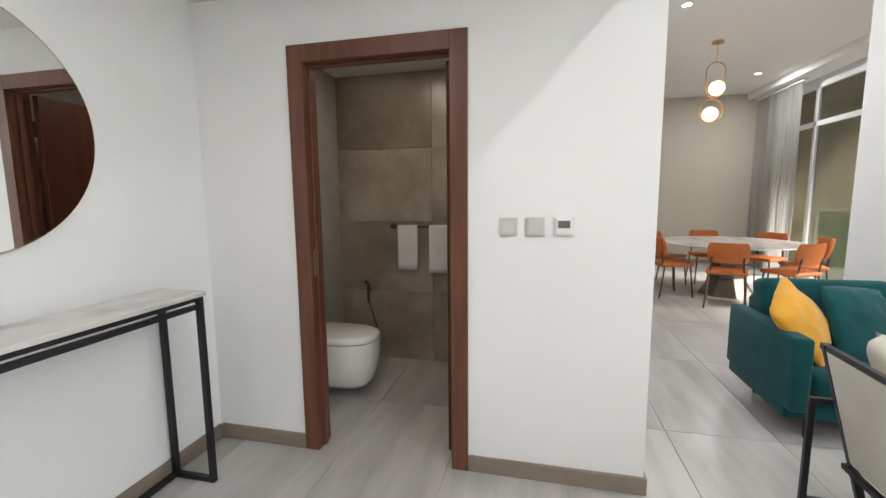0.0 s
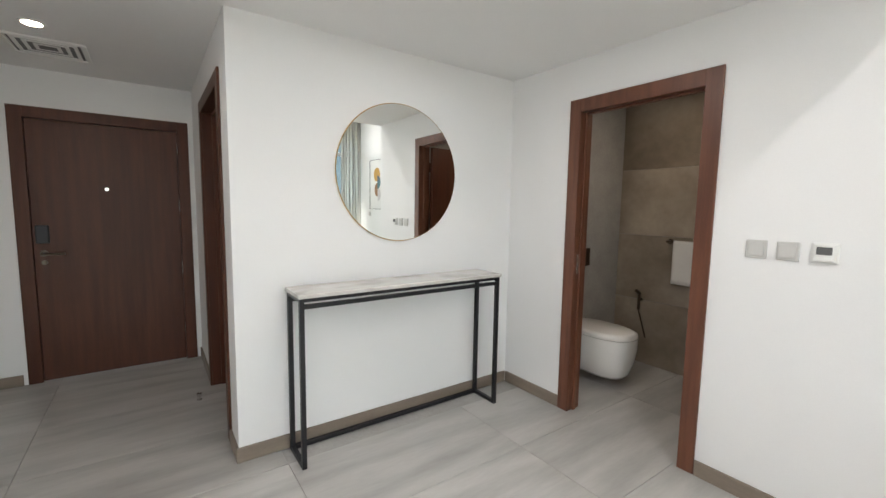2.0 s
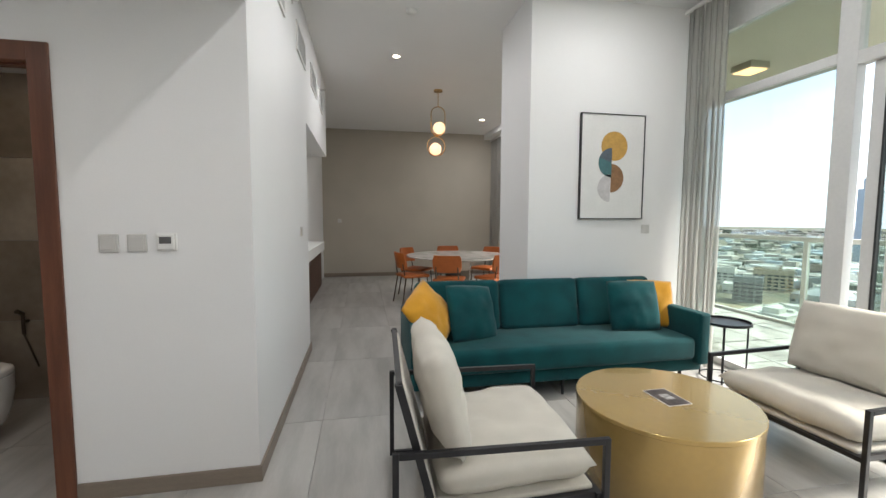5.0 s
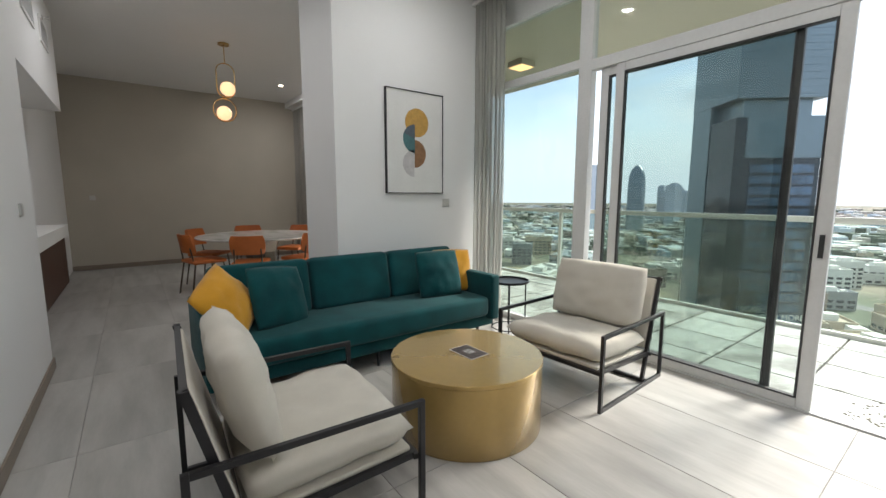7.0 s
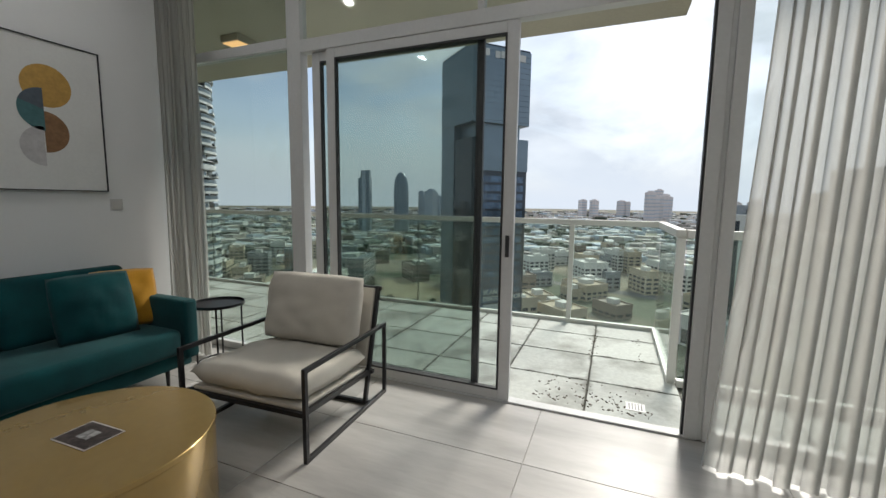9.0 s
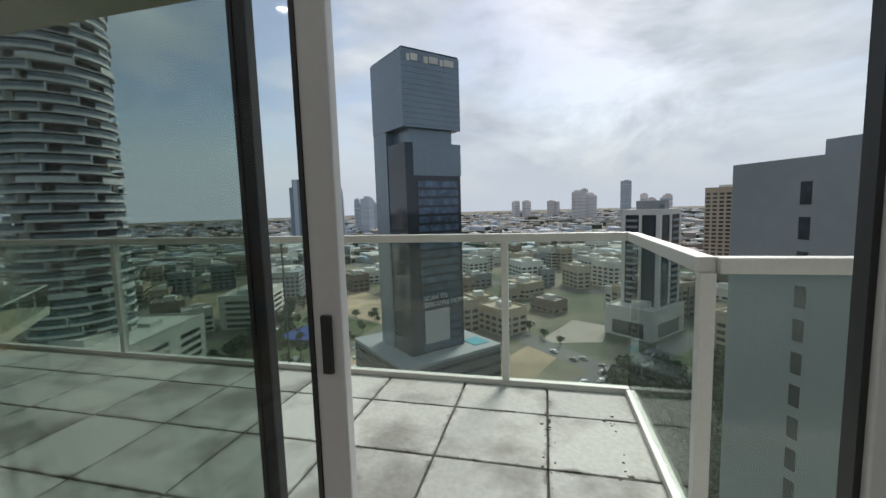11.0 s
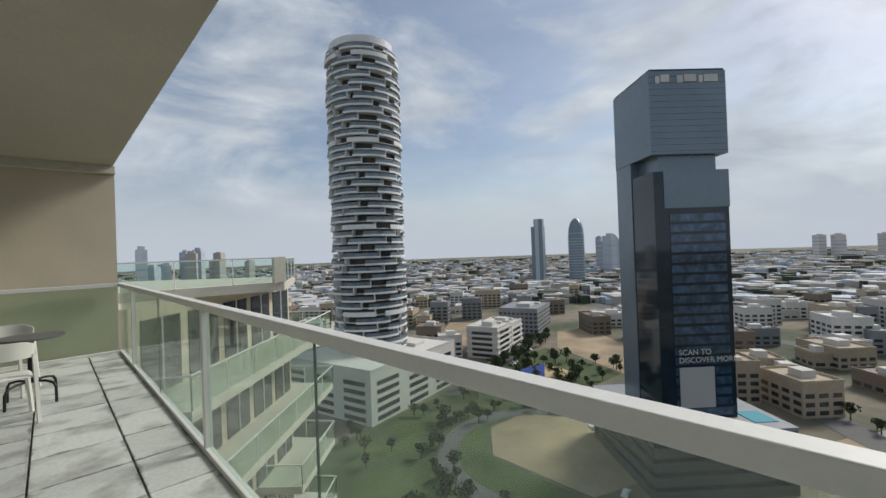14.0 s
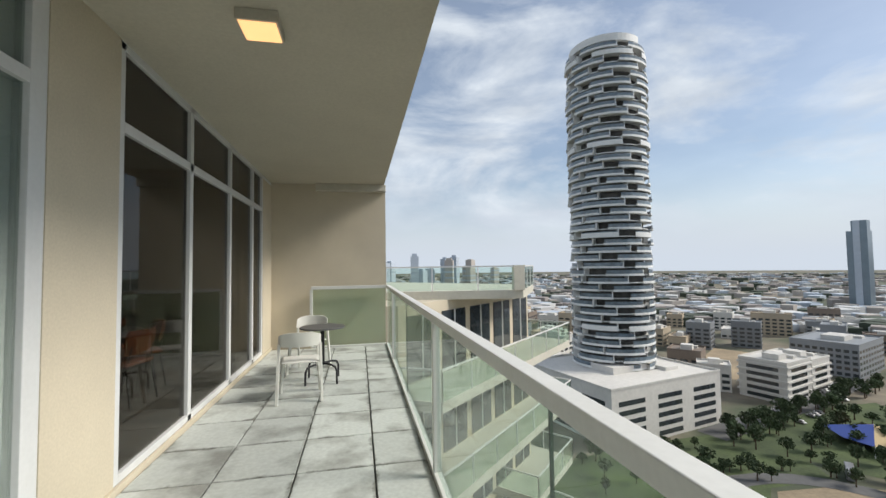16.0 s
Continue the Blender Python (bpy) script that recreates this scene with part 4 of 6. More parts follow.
def loop(cx, z0, z1, r, m):
    pts = [(cx + r * math.cos(a * math.pi / 16), 0, z1 - r + r * math.sin(a * math.pi / 16)) for a in range(17)]
    pts += [(cx - r * math.cos(a * math.pi / 16), 0, z0 + r - r * math.sin(a * math.pi / 16)) for a in range(17)]
    bm = bmesh.new()
    torus_path(bm, pts, 0.008, 6)
    part("loop", bm, M["brass"], pl, "brass loop", 180)


bm = bmesh.new()
rod(bm, (0, 0, 3.13), (0, 0, HI - 0.02), 0.006)
part("stem", bm, M["brass"], pl)
loop(0.0, 2.68, 3.13, 0.112, None)
loop(-0.03, 2.36, 2.665, 0.142, None)
for x, z in ((0.02, 2.80), (-0.04, 2.47)):
    bm = bmesh.new()
    bmesh.ops.create_uvsphere(bm, u_segments=24, v_segments=16, radius=0.095, matrix=Matrix.Translation((x, 0, z)))
    part("globe", bm, M["lamp"], pl, "lit frosted globe", 180)

# bulkhead grilles, sprinklers, detector
for y0, y1 in ((2.75, 3.53), (4.10, 4.63), (5.10, 5.65), (6.0, 6.45)):
    g = thing("air_grille", "slotted grey air grille high on the white bulkhead", "air vent", pose(2.02, (y0 + y1) / 2, 2.94), "grilles along the bulkhead")
    h = (y1 - y0) / 2
    # Dark-coloured plate imitates the shaded gap behind the slats.
    part("backing", boxes((0, 0.004, -h + 0.012, h - 0.012, -0.105, 0.105)), M["tabletop"], g, "dark plate in place of the shade between slats")
    part("grille_frame", boxes((0, 0.014, -h, h, 0.105, 0.125), (0, 0.014, -h, h, -0.125, -0.105), (0, 0.014, -h, -h + 0.015, -0.105, 0.105), (0, 0.014, h - 0.015, h, -0.105, 0.105)), M["plastic"], g)
    for i in range(7):
        z = -0.09 + i * 0.03
        part("slat", boxes((0.004, 0.012, -h + 0.015, h - 0.015, z - 0.006, z + 0.006)), M["alu"], g)
for y in (3.9, 6.3):
    s = thing("sprinkler", "small sidewall sprinkler head", "sprinkler", pose(2.02, y, 3.12, 0, 90, 0))
    bm = bmesh.new()
    lathe(bm, [(0.03, 0), (0.03, 0.006), (0.01, 0.01), (0.01, 0.05), (0.022, 0.052), (0.022, 0.056)], 16)
    part("head", bm, M["chrome"], s, "", 40)
sd = thing("smoke_detector", "round white smoke detector on the ceiling", "smoke detector", pose(3.05, 4.42, HI))
bm = bmesh.new()
lathe(bm, [(0.055, 0), (0.055, -0.012), (0.05, -0.03), (0.03, -0.045)], 32)
part("housing", bm, M["plastic"], sd, "", 40)
bm = bmesh.new()
lathe(bm, [(0.0515, -0.014), (0.052, -0.014), (0.047, -0.032), (0.046, -0.032)], 32)
part("vent_ring", bm, mat("green_ring", (0.18, 0.36, 0.26), 0.5), sd, "green ring")
kc = thing("kitchen_counter", "white stone breakfast counter over brown panels", "counter", pose(1.68, 5.0, 0))
part("worktop", boxes((0.0, 0.29, -0.28, 2.02, 0.87, 1.0), bevel=0.004), M["plastic"], kc, "white worktop")
part("panel", boxes((0.0, 0.05, 0.9, 4.0, 0.0, 0.868)), M["wood_dark"], kc, "dark brown panel")
part("support", boxes((0.0, 0.05, -0.28, 0.9, 0.0, 0.868)), M["plastic"], kc, "white panel")
wall_plate("light_switch", "white light switch on the passage wall", pose(2.02, 4.16, 1.25, 0, 0, 90))

# recessed ceiling downlights; beyond the living room they are added fill lamps
def downlight(x, y, z, watts, tint=(0.98, 0.98, 1.0)):
    t = thing("downlight", "small round recessed ceiling downlight, lit; outside the living room an added fill", "ceiling light", pose(x, y, z), "ceiling downlights")
    bm = bmesh.new()
    lathe(bm, [(0.055, -0.001), (0.055, -0.008), (0.042, -0.008), (0.042, -0.001)], 28)
    part("trim_ring", bm, M["plastic"], t)
    bm = bmesh.new()
    cyl(bm, 0.041, -0.005, -0.002)
    part("lens", bm, M["lamp_hall"], t, "lit lens")
    la = bpy.data.lights.new("downlight_or_fill_lamp", 'AREA')
    la.shape, la.size, la.energy, la.color = 'DISK', 0.10, watts, tint
    o = new("downlight_or_fill_lamp", la)
    o.matrix_world = pose(x, y, z - 0.012)


for x, y in ((2.9, -1.2), (4.6, -1.2), (2.9, 1.0), (4.6, 1.0), (2.9, 3.0), (4.7, 3.0)):
    downlight(x, y, HI, LIV_W)
# Two made-up downlights that brighten the dining room.
for x, y in ((3.0, 5.6), (5.0, 8.6)):
    downlight(x, y, HI, DIN_FILL_W)
# Made-up fill downlights that lift the hall walls.
for x, y in ((0.7, 1.3), (1.5, 1.2), (1.5, -0.4), (0.3, -0.4)):
    downlight(x, y, LO, HALL_FILL_W)
# One more added fill lamp, for the cloakroom.
downlight(0.6, 3.2, 2.40, 0.5, (1.0, 0.86, 0.70))

# ---------- balcony ----------
setting("balcony_slab", boxes((5.96, 8.24, -0.22, 10.3, -0.35, -0.062), (5.96, 6.90, -4.0, -0.22, -0.35, -0.062)), M["deck_joint"], "stained screed under the balcony tiles", "floor")
setting("ceiling_balcony", boxes((5.96, 8.13, -0.22, 10.3, 3.16, 3.5)), M["soffit"], "rough grey-beige balcony soffit", "ceiling")
setting("wall_balcony_end", boxes((5.96, 8.16, 10.0, 10.3, -0.35, 3.16)), M["render"], "beige rendered end wall of the balcony", "wall")
setting("beam_balcony_end", boxes((6.80, 8.16, 9.86, 10.0, 3.02, 3.158), bevel=0.006), M["conc_pale"], "pale moulding under the soffit at the end wall", "trim")
setting("sill_edge", boxes((5.96, 5.985, -2.8, 10.0, -0.06, -0.002)), M["render"], "rendered upstand under the windows", "trim")
XR = 8.18


def rail_run(name, pts_posts, joints, label, along='y', fixed=XR, z=1.14):
    t = thing(name, label, "railing")
    lo, hi = min(pts_posts + joints), max(pts_posts + joints)

    def bx(a0, a1, d, z0, z1, off=0.0):
        return (fixed - d + off, fixed + d + off, a0, a1, z0, z1) if along == 'y' else (a0, a1, fixed - d + off, fixed + d + off, z0, z1)
    part("top_rail", boxes(bx(lo, hi, 0.035, z - 0.055, z + 0.005), bevel=0.004), M["rail"], t, "pale painted top rail")
    part("bottom_rail", boxes(bx(lo, hi, 0.03, -0.055, 0.0), bevel=0.004), M["rail"], t)
    for p in pts_posts:
        part("post", boxes(bx(p - 0.026, p + 0.026, 0.028, 0.0, z - 0.055), bevel=0.003), M["rail"], t)
    for p in joints:
        if lo < p < hi:
            part("glass_joint", boxes(bx(p - 0.004, p + 0.004, 0.0055, 0.002, z - 0.057)), M["seal"], t, "dark green glass joint")
    ed = sorted(pts_posts + joints)
    for a, b in zip(ed, ed[1:]):
        g = part("glass_panel", boxes(bx(a + 0.006, b - 0.006, 0.005, 0.002, z - 0.057)), M["glass_rail"], t, "green-tinted glass panel")
        g.visible_shadow = False
    return t


rail_run("railing", [0.752, 4.57, 8.40], [-0.145, 2.69, 6.5, 9.86], "pale metal balcony railing with green-tinted glass")
rail_run("railing", [6.78], [8.14], "short glass return of the balcony railing", 'x', -0.145)
rail_run("railing", [-3.9], [-0.18, -2.0], "glass railing of the narrow balcony end", 'y', 6.78)
rail_run("railing", [6.72], [8.14], "glass railing in front of the balcony end wall", 'x', 9.86)

cl = thing("ceiling_light", "square surface-mounted balcony lamp, lit warm", "ceiling light", pose(6.99, 4.42, 3.16))
part("housing", boxes((-0.13, 0.13, -0.13, 0.13, -0.075, 0), bevel=0.004), M["soffit"], cl)
part("diffuser", boxes((-0.115, 0.115, -0.115, 0.115, -0.083, -0.075)), M["lamp_out"], cl, "warm lit diffuser")

bt = thing("bistro_table", "round dark-topped balcony table on black legs", "table", pose(7.13, 7.45, -0.04))
bm = bmesh.new()
lathe(bm, [(0.29, 0.715), (0.30, 0.72), (0.30, 0.735), (0.297, 0.738)], 48)
part("tabletop", bm, M["tabletop"], bt, "dark grey top", 30)
bm = bmesh.new()
rod(bm, (0, 0, 0.22), (0, 0, 0.716), 0.028, 16)
part("column", bm, M["black"], bt, "", 40)
for i in range(4):
    a = math.pi / 4 + i * math.pi / 2
    bm = bmesh.new()
    torus_path(bm, [(r * math.cos(a), r * math.sin(a), z) for r, z in ((0.0, 0.24), (0.16, 0.24), (0.25, 0.22), (0.28, 0.17), (0.285, 0.0))], 0.014, 8, False)
    part("leg", bm, M["black"], bt, "", 60)


def balcony_chair(m):
    t = thing("balcony_chair", "cream moulded plastic balcony chair", "chair", m, "chairs on the balcony")
    bm = bmesh.new()
    cushion(bm, 0.45, 0.43, 0.03, 0.2, 12, m=Matrix.Translation((0, 0, 0.445)), wrinkle=0)
    part("seat", bm, M["frost"], t, "", 180)
    bm = bmesh.new()
    n, g = 14, {}
    for s in (0, 1):
        for i in range(n + 1):
            for j in range(5):
                u, v = i / n * 2 - 1, j / 4
                g[s, i, j] = bm.verts.new((u * 0.235, 0.235 - 0.10 * abs(u) ** 2.5 - s * 0.02 + 0.04 * v, 0.63 + 0.17 * v * (1 - 0.25 * abs(u) ** 4)))
    for s in (0, 1):
        for i in range(n):
            for j in range(4):
                bm.faces.new((g[s, i, j], g[s, i + 1, j], g[s, i + 1, j + 1], g[s, i, j + 1]))
    for i in range(n):
        for j in (0, 4):
            bm.faces.new((g[0, i, j], g[0, i + 1, j], g[1, i + 1, j], g[1, i, j]))
    for j in range(4):
        for i in (0, n):
            bm.faces.new((g[0, i, j], g[0, i, j + 1], g[1, i, j + 1], g[1, i, j]))
    part("backrest", bm, M["frost"], t, "", 60)
    for s in (-1, 1):
        bm = bmesh.new()
        bar(bm, (s * 0.20, -0.18, 0.44), (s * 0.235, -0.23, 0.0), 0.028, 0.035)
        part("leg", bm, M["frost"], t)
        bm = bmesh.new()
        bar(bm, (s * 0.228, 0.15, 0.66), (s * 0.245, 0.26, 0.0), 0.028, 0.035)
        part("leg", bm, M["frost"], t)
    return t


bc = balcony_chair(pose(6.93, 6.78, -0.04, 0, 0, 186))
copy_thing(bc, pose(6.88, 8.05, -0.04, 0, 0, -14))

dr = thing("floor_drain", "square white plastic floor drain grate", "drain", pose(6.25, 0.12, -0.04))
part("rim", boxes((-0.06, 0.06, -0.06, 0.06, 0, 0.004)), M["plastic"], dr)
# Raised dark bars stand for the shade in the open slots.
for i in range(5):
    part("slot", boxes((-0.045, 0.045, -0.042 + i * 0.019, -0.034 + i * 0.019, 0.004, 0.0055)), M["tabletop"], dr)

# flakes of dirt and peeled coating left by the door
rng = random.Random(41)
bm = bmesh.new()
for i in range(150):
    if i < 110:
        u = rng.random()
        x, y = 6.12 + 0.45 * rng.random() ** 1.5, 0.80 - 0.78 * u
    else:
        x, y = rng.uniform(7.1, 7.8), rng.choice((0.44, 0.43, 0.05)) + rng.gauss(0, 0.02)
    r = rng.uniform(0.003, 0.012)
    prism_pts = [(x + r * rng.uniform(0.5, 1.3) * math.cos(a), y + r * rng.uniform(0.5, 1.3) * math.sin(a)) for a in (0.3, 1.5, 2.6, 3.9, 5.2)]
    lo = [bm.verts.new((px, py, -0.0405)) for px, py in prism_pts]
    hi = [bm.verts.new((px, py, -0.0365)) for px, py in prism_pts]
    bm.faces.new(hi)
    for k in range(5):
        bm.faces.new((lo[k], lo[(k + 1) % 5], hi[(k + 1) % 5], hi[k]))
litter = part("dirt_flakes", bm, mat("dark_dirt", (0.17, 0.145, 0.11), 0.9, var=0.3, scale=30))
tagged(litter, "scattered dark flakes of dirt on the balcony tiles", "debris", "", "stuff")

# ---------- own building: stepped wing and facade below ----------
wing = thing("apartment_wing", "beige wing of the same building with stepped glass balconies", "building")
M["win_far"] = mat("dark_window", (0.045, 0.055, 0.062), 0.08, var=0.2, scale=0.6, fine=2, spec=0.8)
FLH = 3.55


def prism(bm, pts, z0, z1):
    a = [bm.verts.new((x, y, z0)) for x, y in pts]
    b = [bm.verts.new((x, y, z1)) for x, y in pts]
    bm.faces.new(list(reversed(a)))
    bm.faces.new(b)
    n = len(pts)
    for i in range(n):
        bm.faces.new((a[i], a[(i + 1) % n], b[(i + 1) % n], b[i]))


WA, WB = Vector((10.4, 15.6, 0)), Vector((20.4, 25.3, 0))     # outer balcony line of the wing
WD = (WB - WA).normalized()
WN = Vector((-WD.y, WD.x, 0))


def wing_rail(a, b, z):
    """Rail, posts and glass along one balcony edge."""
    a, b = Vector((a[0], a[1], z)), Vector((b[0], b[1], z))
    d = b - a
    bm = bmesh.new()
    bar(bm, a + Vector((0, 0, 1.1)), b + Vector((0, 0, 1.1)), 0.06)
    part("rail", bm, M["rail"], wing)
    n = max(1, round(d.length / 2.1))
    for i in range(n + 1):
        p = a + d * i / n
        bm = bmesh.new()
        bar(bm, p, p + Vector((0, 0, 1.08)), 0.04)
        part("post", bm, M["rail"], wing)
    for i in range(n):
        p, q = a + d * (i + 0.02) / n, a + d * (i + 0.98) / n
        bm = bmesh.new()
        nv = (q - p).cross(Vector((0, 0, 1))).normalized() * 0.006
        prism(bm, [((p + nv).x, (p + nv).y), ((q + nv).x, (q + nv).y), ((q - nv).x, (q - nv).y), ((p - nv).x, (p - nv).y)], z + 0.03, z + 1.06)
        part("glass_panel", bm, M["glass_rail"], wing, "green-tinted glass").visible_shadow = False


for k in range(19):
    z = 0.38 - k * FLH
    if k == 0:
        out = [(-2.0, 20.9), (8.8, 20.3), (15.0, 19.4), (17.6, 24.2), (10.0, 33.0), (-2.0, 33.0)]
        edges = ((1, 2), (2, 3), (0, 1))
    else:
        a = WA if k < 3 else WA + WD * 8.4
        c = a + WN * 2.6
        out = [(-2.0, 17.6)] + ([(c.x - 1.6, c.y)] if k < 3 else [(8.4, 17.6)]) + ([] if k < 3 else [(c.x, c.y)]) + [(a.x, a.y), (WB.x, WB.y), (WB.x - 2.4, WB.y + 3.0), (10.0, 34.0), (-2.0, 34.0)]
        e = 2 if k < 3 else 3
        edges = ((e - 1, e), (e, e + 1), (e + 1, e + 2))
    bm = bmesh.new()
    prism(bm, out, z - 0.38, z)
    part("balcony_slab", bm, M["conc_pale"], wing, "pale balcony slab")
    for e0, e1 in edges:
        wing_rail(out[e0], out[e1], z)
    p, q = WA + WN * 2.3 + WD * 0.4, WB + WN * 2.3 - WD * 1.0
    bm = bmesh.new()
    prism(bm, [(-1.8, 18.0), (p.x, p.y), (q.x, q.y), (9.5, 32.5), (-1.8, 32.5)], z - FLH, z - 0.38)
    part("wall", bm, M["render"], wing)
    for i in range(5):
        u0 = 0.5 + i * 2.45
        for w0, w1 in ((0.0, 0.95), (1.0, 1.95)):
            g0, g1 = p + WD * (u0 + w0), p + WD * (u0 + w1)
            nv = WN * 0.05
            bm = bmesh.new()
            prism(bm, [((g0 + nv).x, (g0 + nv).y), ((g1 + nv).x, (g1 + nv).y), ((g1 - nv).x, (g1 - nv).y), ((g0 - nv).x, (g0 - nv).y)], z - FLH + 0.08, z - 0.85)
            part("window", bm, M["win_far"], wing, "dark balcony window")
        f = p + WD * (u0 + 0.975)
        bm = bmesh.new()
        bar(bm, Vector((f.x, f.y, z - FLH + 0.05)) - WN * 0.06, Vector((f.x, f.y, z - 0.82)) - WN * 0.06, 0.06)
        part("window_frame", bm, M["rail"], wing)
part("parapet_end", boxes((14.55, 15.05, 19.30, 19.62, 0.38, 1.52)), M["conc_pale"], wing, "solid pale end of the parapet")
setting("tower_below", boxes((-2.5, 5.96, -4.0, 10.3, -70, -0.36)), M["render"], "beige facade of the tower under the flat", "building")

# ---------- city ----------
GZ = -70.0
M["sand"] = mat("desert_ground", (0.20, 0.17, 0.125), 0.95, var=0.2, scale=0.012, fine=0.12, col2=(0.07, 0.085, 0.05), contrast=(0.42, 0.58), detail=10)
M["lot"] = mat("sandy_lot", (0.40, 0.31, 0.20), 0.95, var=0.14, scale=0.05, fine=0.7, col2=(0.24, 0.19, 0.125), detail=10)
M["asphalt"] = mat("city_asphalt", (0.12, 0.12, 0.118), 0.85, var=0.08, scale=0.05, fine=0.6)
M["pave"] = mat("pale_paving", (0.33, 0.29, 0.25), 0.85, var=0.1, scale=0.06, fine=0.8)
M["grass"] = mat("park_grass", (0.085, 0.115, 0.04), 0.95, var=0.2, scale=0.06, fine=0.9, col2=(0.05, 0.07, 0.03), detail=9)
M["leaf"] = mat("tree_leaves", (0.075, 0.105, 0.045), 0.9, var=0.3, scale=0.8, fine=3.0, col2=(0.042, 0.065, 0.03), rand=0.25)
M["trunk"] = mat("tree_bark", (0.12, 0.085, 0.055), 0.9, var=0.2)
M["wall_white"] = mat("white_city_render", (0.62, 0.60, 0.56), 0.8, var=0.06, scale=0.05, fine=0.7, rand=0.08)
M["wall_cream"] = mat("cream_city_render", (0.46, 0.38, 0.28), 0.85, var=0.08, scale=0.05, fine=0.7, rand=0.12)
M["wall_grey"] = mat("grey_city_cladding", (0.235, 0.25, 0.265), 0.6, var=0.05, scale=0.05, fine=0.5, rand=0.1)
M["wall_brown"] = mat("brown_city_cladding", (0.21, 0.165, 0.13), 0.7, var=0.06, scale=0.05, fine=0.5, rand=0.1)
M["tw_glass"] = mat("blue_curtain_wall", (0.018, 0.03, 0.045), 0.06, 0.0, var=0.15, scale=0.08, fine=0.4, spec=0.55)
M["tw_panel"] = mat("blue_grey_panels", (0.185, 0.235, 0.275), 0.28, 0.35, var=0.05, scale=0.1, fine=0.6)
M["tw_blue"] = mat("blue_floor_glass", (0.065, 0.125, 0.21), 0.10, 0.2, var=0.3, scale=0.25, fine=0.8, spec=0.8)
# Haze painted into the base colour: paler and bluer than near walls.
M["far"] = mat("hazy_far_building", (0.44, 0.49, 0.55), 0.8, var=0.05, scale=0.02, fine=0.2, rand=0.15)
M["car"] = mat("car_paint", (0.45, 0.45, 0.46), 0.3, var=0.02, rand=0.7)
M["ring_white"] = mat("white_parapet", (0.76, 0.765, 0.75), 0.6, var=0.05, scale=0.1, fine=1.0)

bm = bmesh.new()
R = 4600
bm.faces.new([bm.verts.new((R * math.cos(i * math.pi / 32), R * math.sin(i * math.pi / 32), GZ)) for i in range(64)])
setting("ground", bm, M["sand"], "sandy city ground with scrub reaching the horizon", "ground")


def patch(name, pts, z, key, label, category):
    bm = bmesh.new()
    bm.faces.new([bm.verts.new((x, y, GZ + z)) for x, y in pts])
    return setting(name, bm, M[key], label, category)


def strip(name, pts, w, z, key, label, category):
    bm = bmesh.new()
    rows = []
    k = len(pts)
    for i, p in enumerate(pts):
        a, b = Vector(pts[max(0, i - 1)]), Vector(pts[min(k - 1, i + 1)])
        d = (b - a).normalized()
        nrm = Vector((-d.y, d.x)) * w / 2
        rows.append((bm.verts.new((p[0] + nrm.x, p[1] + nrm.y, GZ + z)), bm.verts.new((p[0] - nrm.x, p[1] - nrm.y, GZ + z))))
    for a, b in zip(rows, rows[1:]):
        bm.faces.new((a[0], a[1], b[1], b[0]))
    return setting(name, bm, M[key], label, category)


def arc(cx, cy, r, a0, a1, n=14):
    return [(cx + r * math.cos(radians(a0 + (a1 - a0) * i / n)), cy + r * math.sin(radians(a0 + (a1 - a0) * i / n))) for i in range(n + 1)]


patch("ground_lot", [(118, 58), (150, 45), (186, 88), (178, 98), (158, 108), (135, 110), (118, 95)], 0.05, "lot", "bare sandy building plot", "sand")
patch("ground_lot_2", [(160, 10), (205, -8), (214, 8), (176, 26)], 0.05, "lot", "bare sandy plot by the junction", "sand")
patch("ground_lot_3", [(235, 95), (300, 120), (345, 175), (320, 190), (270, 160)], 0.05, "lot", "sandy plot with dry grass", "sand")
patch("ground_lot_4", [(255, 175), (330, 240), (300, 300), (220, 240)], 0.05, "lot", "sandy plot", "sand")
patch("park", [(178, 104), (236, 100), (262, 165), (205, 165), (175, 150), (165, 125)], 0.06, "grass", "green park lawn with trees", "grass")
patch("park_4", [(40, 78), (100, 52), (116, 60), (116, 96), (135, 112), (160, 112), (178, 152), (120, 150), (60, 140)], 0.04, "grass", "scrubby green verge round the sandy plot", "grass")
patch("park_2", [(70, -30), (130, 2), (176, -22), (190, -60), (110, -80), (60, -60)], 0.06, "grass", "dense green park", "grass")
patch("park_3", [(200, -34), (235, -58), (225, -90), (195, -60)], 0.06, "grass", "green lawn by the road", "grass")
patch("parking", [(215, 6), (262, -16), (252, -34), (222, -28)], 0.07, "pave", "pale paved building plot", "paving")
strip("road", [(60, 60), (100, 34), (138, 12), (182, -26), (230, -70), (300, -130)], 12, 0.12, "asphalt", "grey city road", "road")
strip("road_2", [(120, -90), (150, -60), (182, -26), (215, 4), (260, 40), (330, 100), (460, 210), (640, 360)], 13, 0.14, "asphalt", "grey city avenue", "road")
strip("road_3", arc(133, 82, 36, 230, 20) + [(190, 98), (222, 92)], 7, 0.13, "asphalt", "curved park road", "road")
strip("road_4", [(150, 150), (185, 160), (250, 178), (330, 212), (480, 300), (760, 480)], 12, 0.12, "asphalt", "city street with parked cars", "road")
strip("road_5", [(300, -300), (340, -60), (380, 60), (470, 210)], 14, 0.15, "asphalt", "wide city road", "road")
strip("road_6", [(420, -420), (900, -60), (1500, 480), (2600, 1400)], 30, 0.2, "asphalt", "far highway", "road")


def rect(cx, cy, w, d, rot):
    m = pose(cx, cy, 0, 0, 0, rot)
    return [tuple((m @ Vector((x * w / 2, y * d / 2, 0)))[:2]) for x, y in ((-1, -1), (1, -1), (1, 1), (-1, 1))]


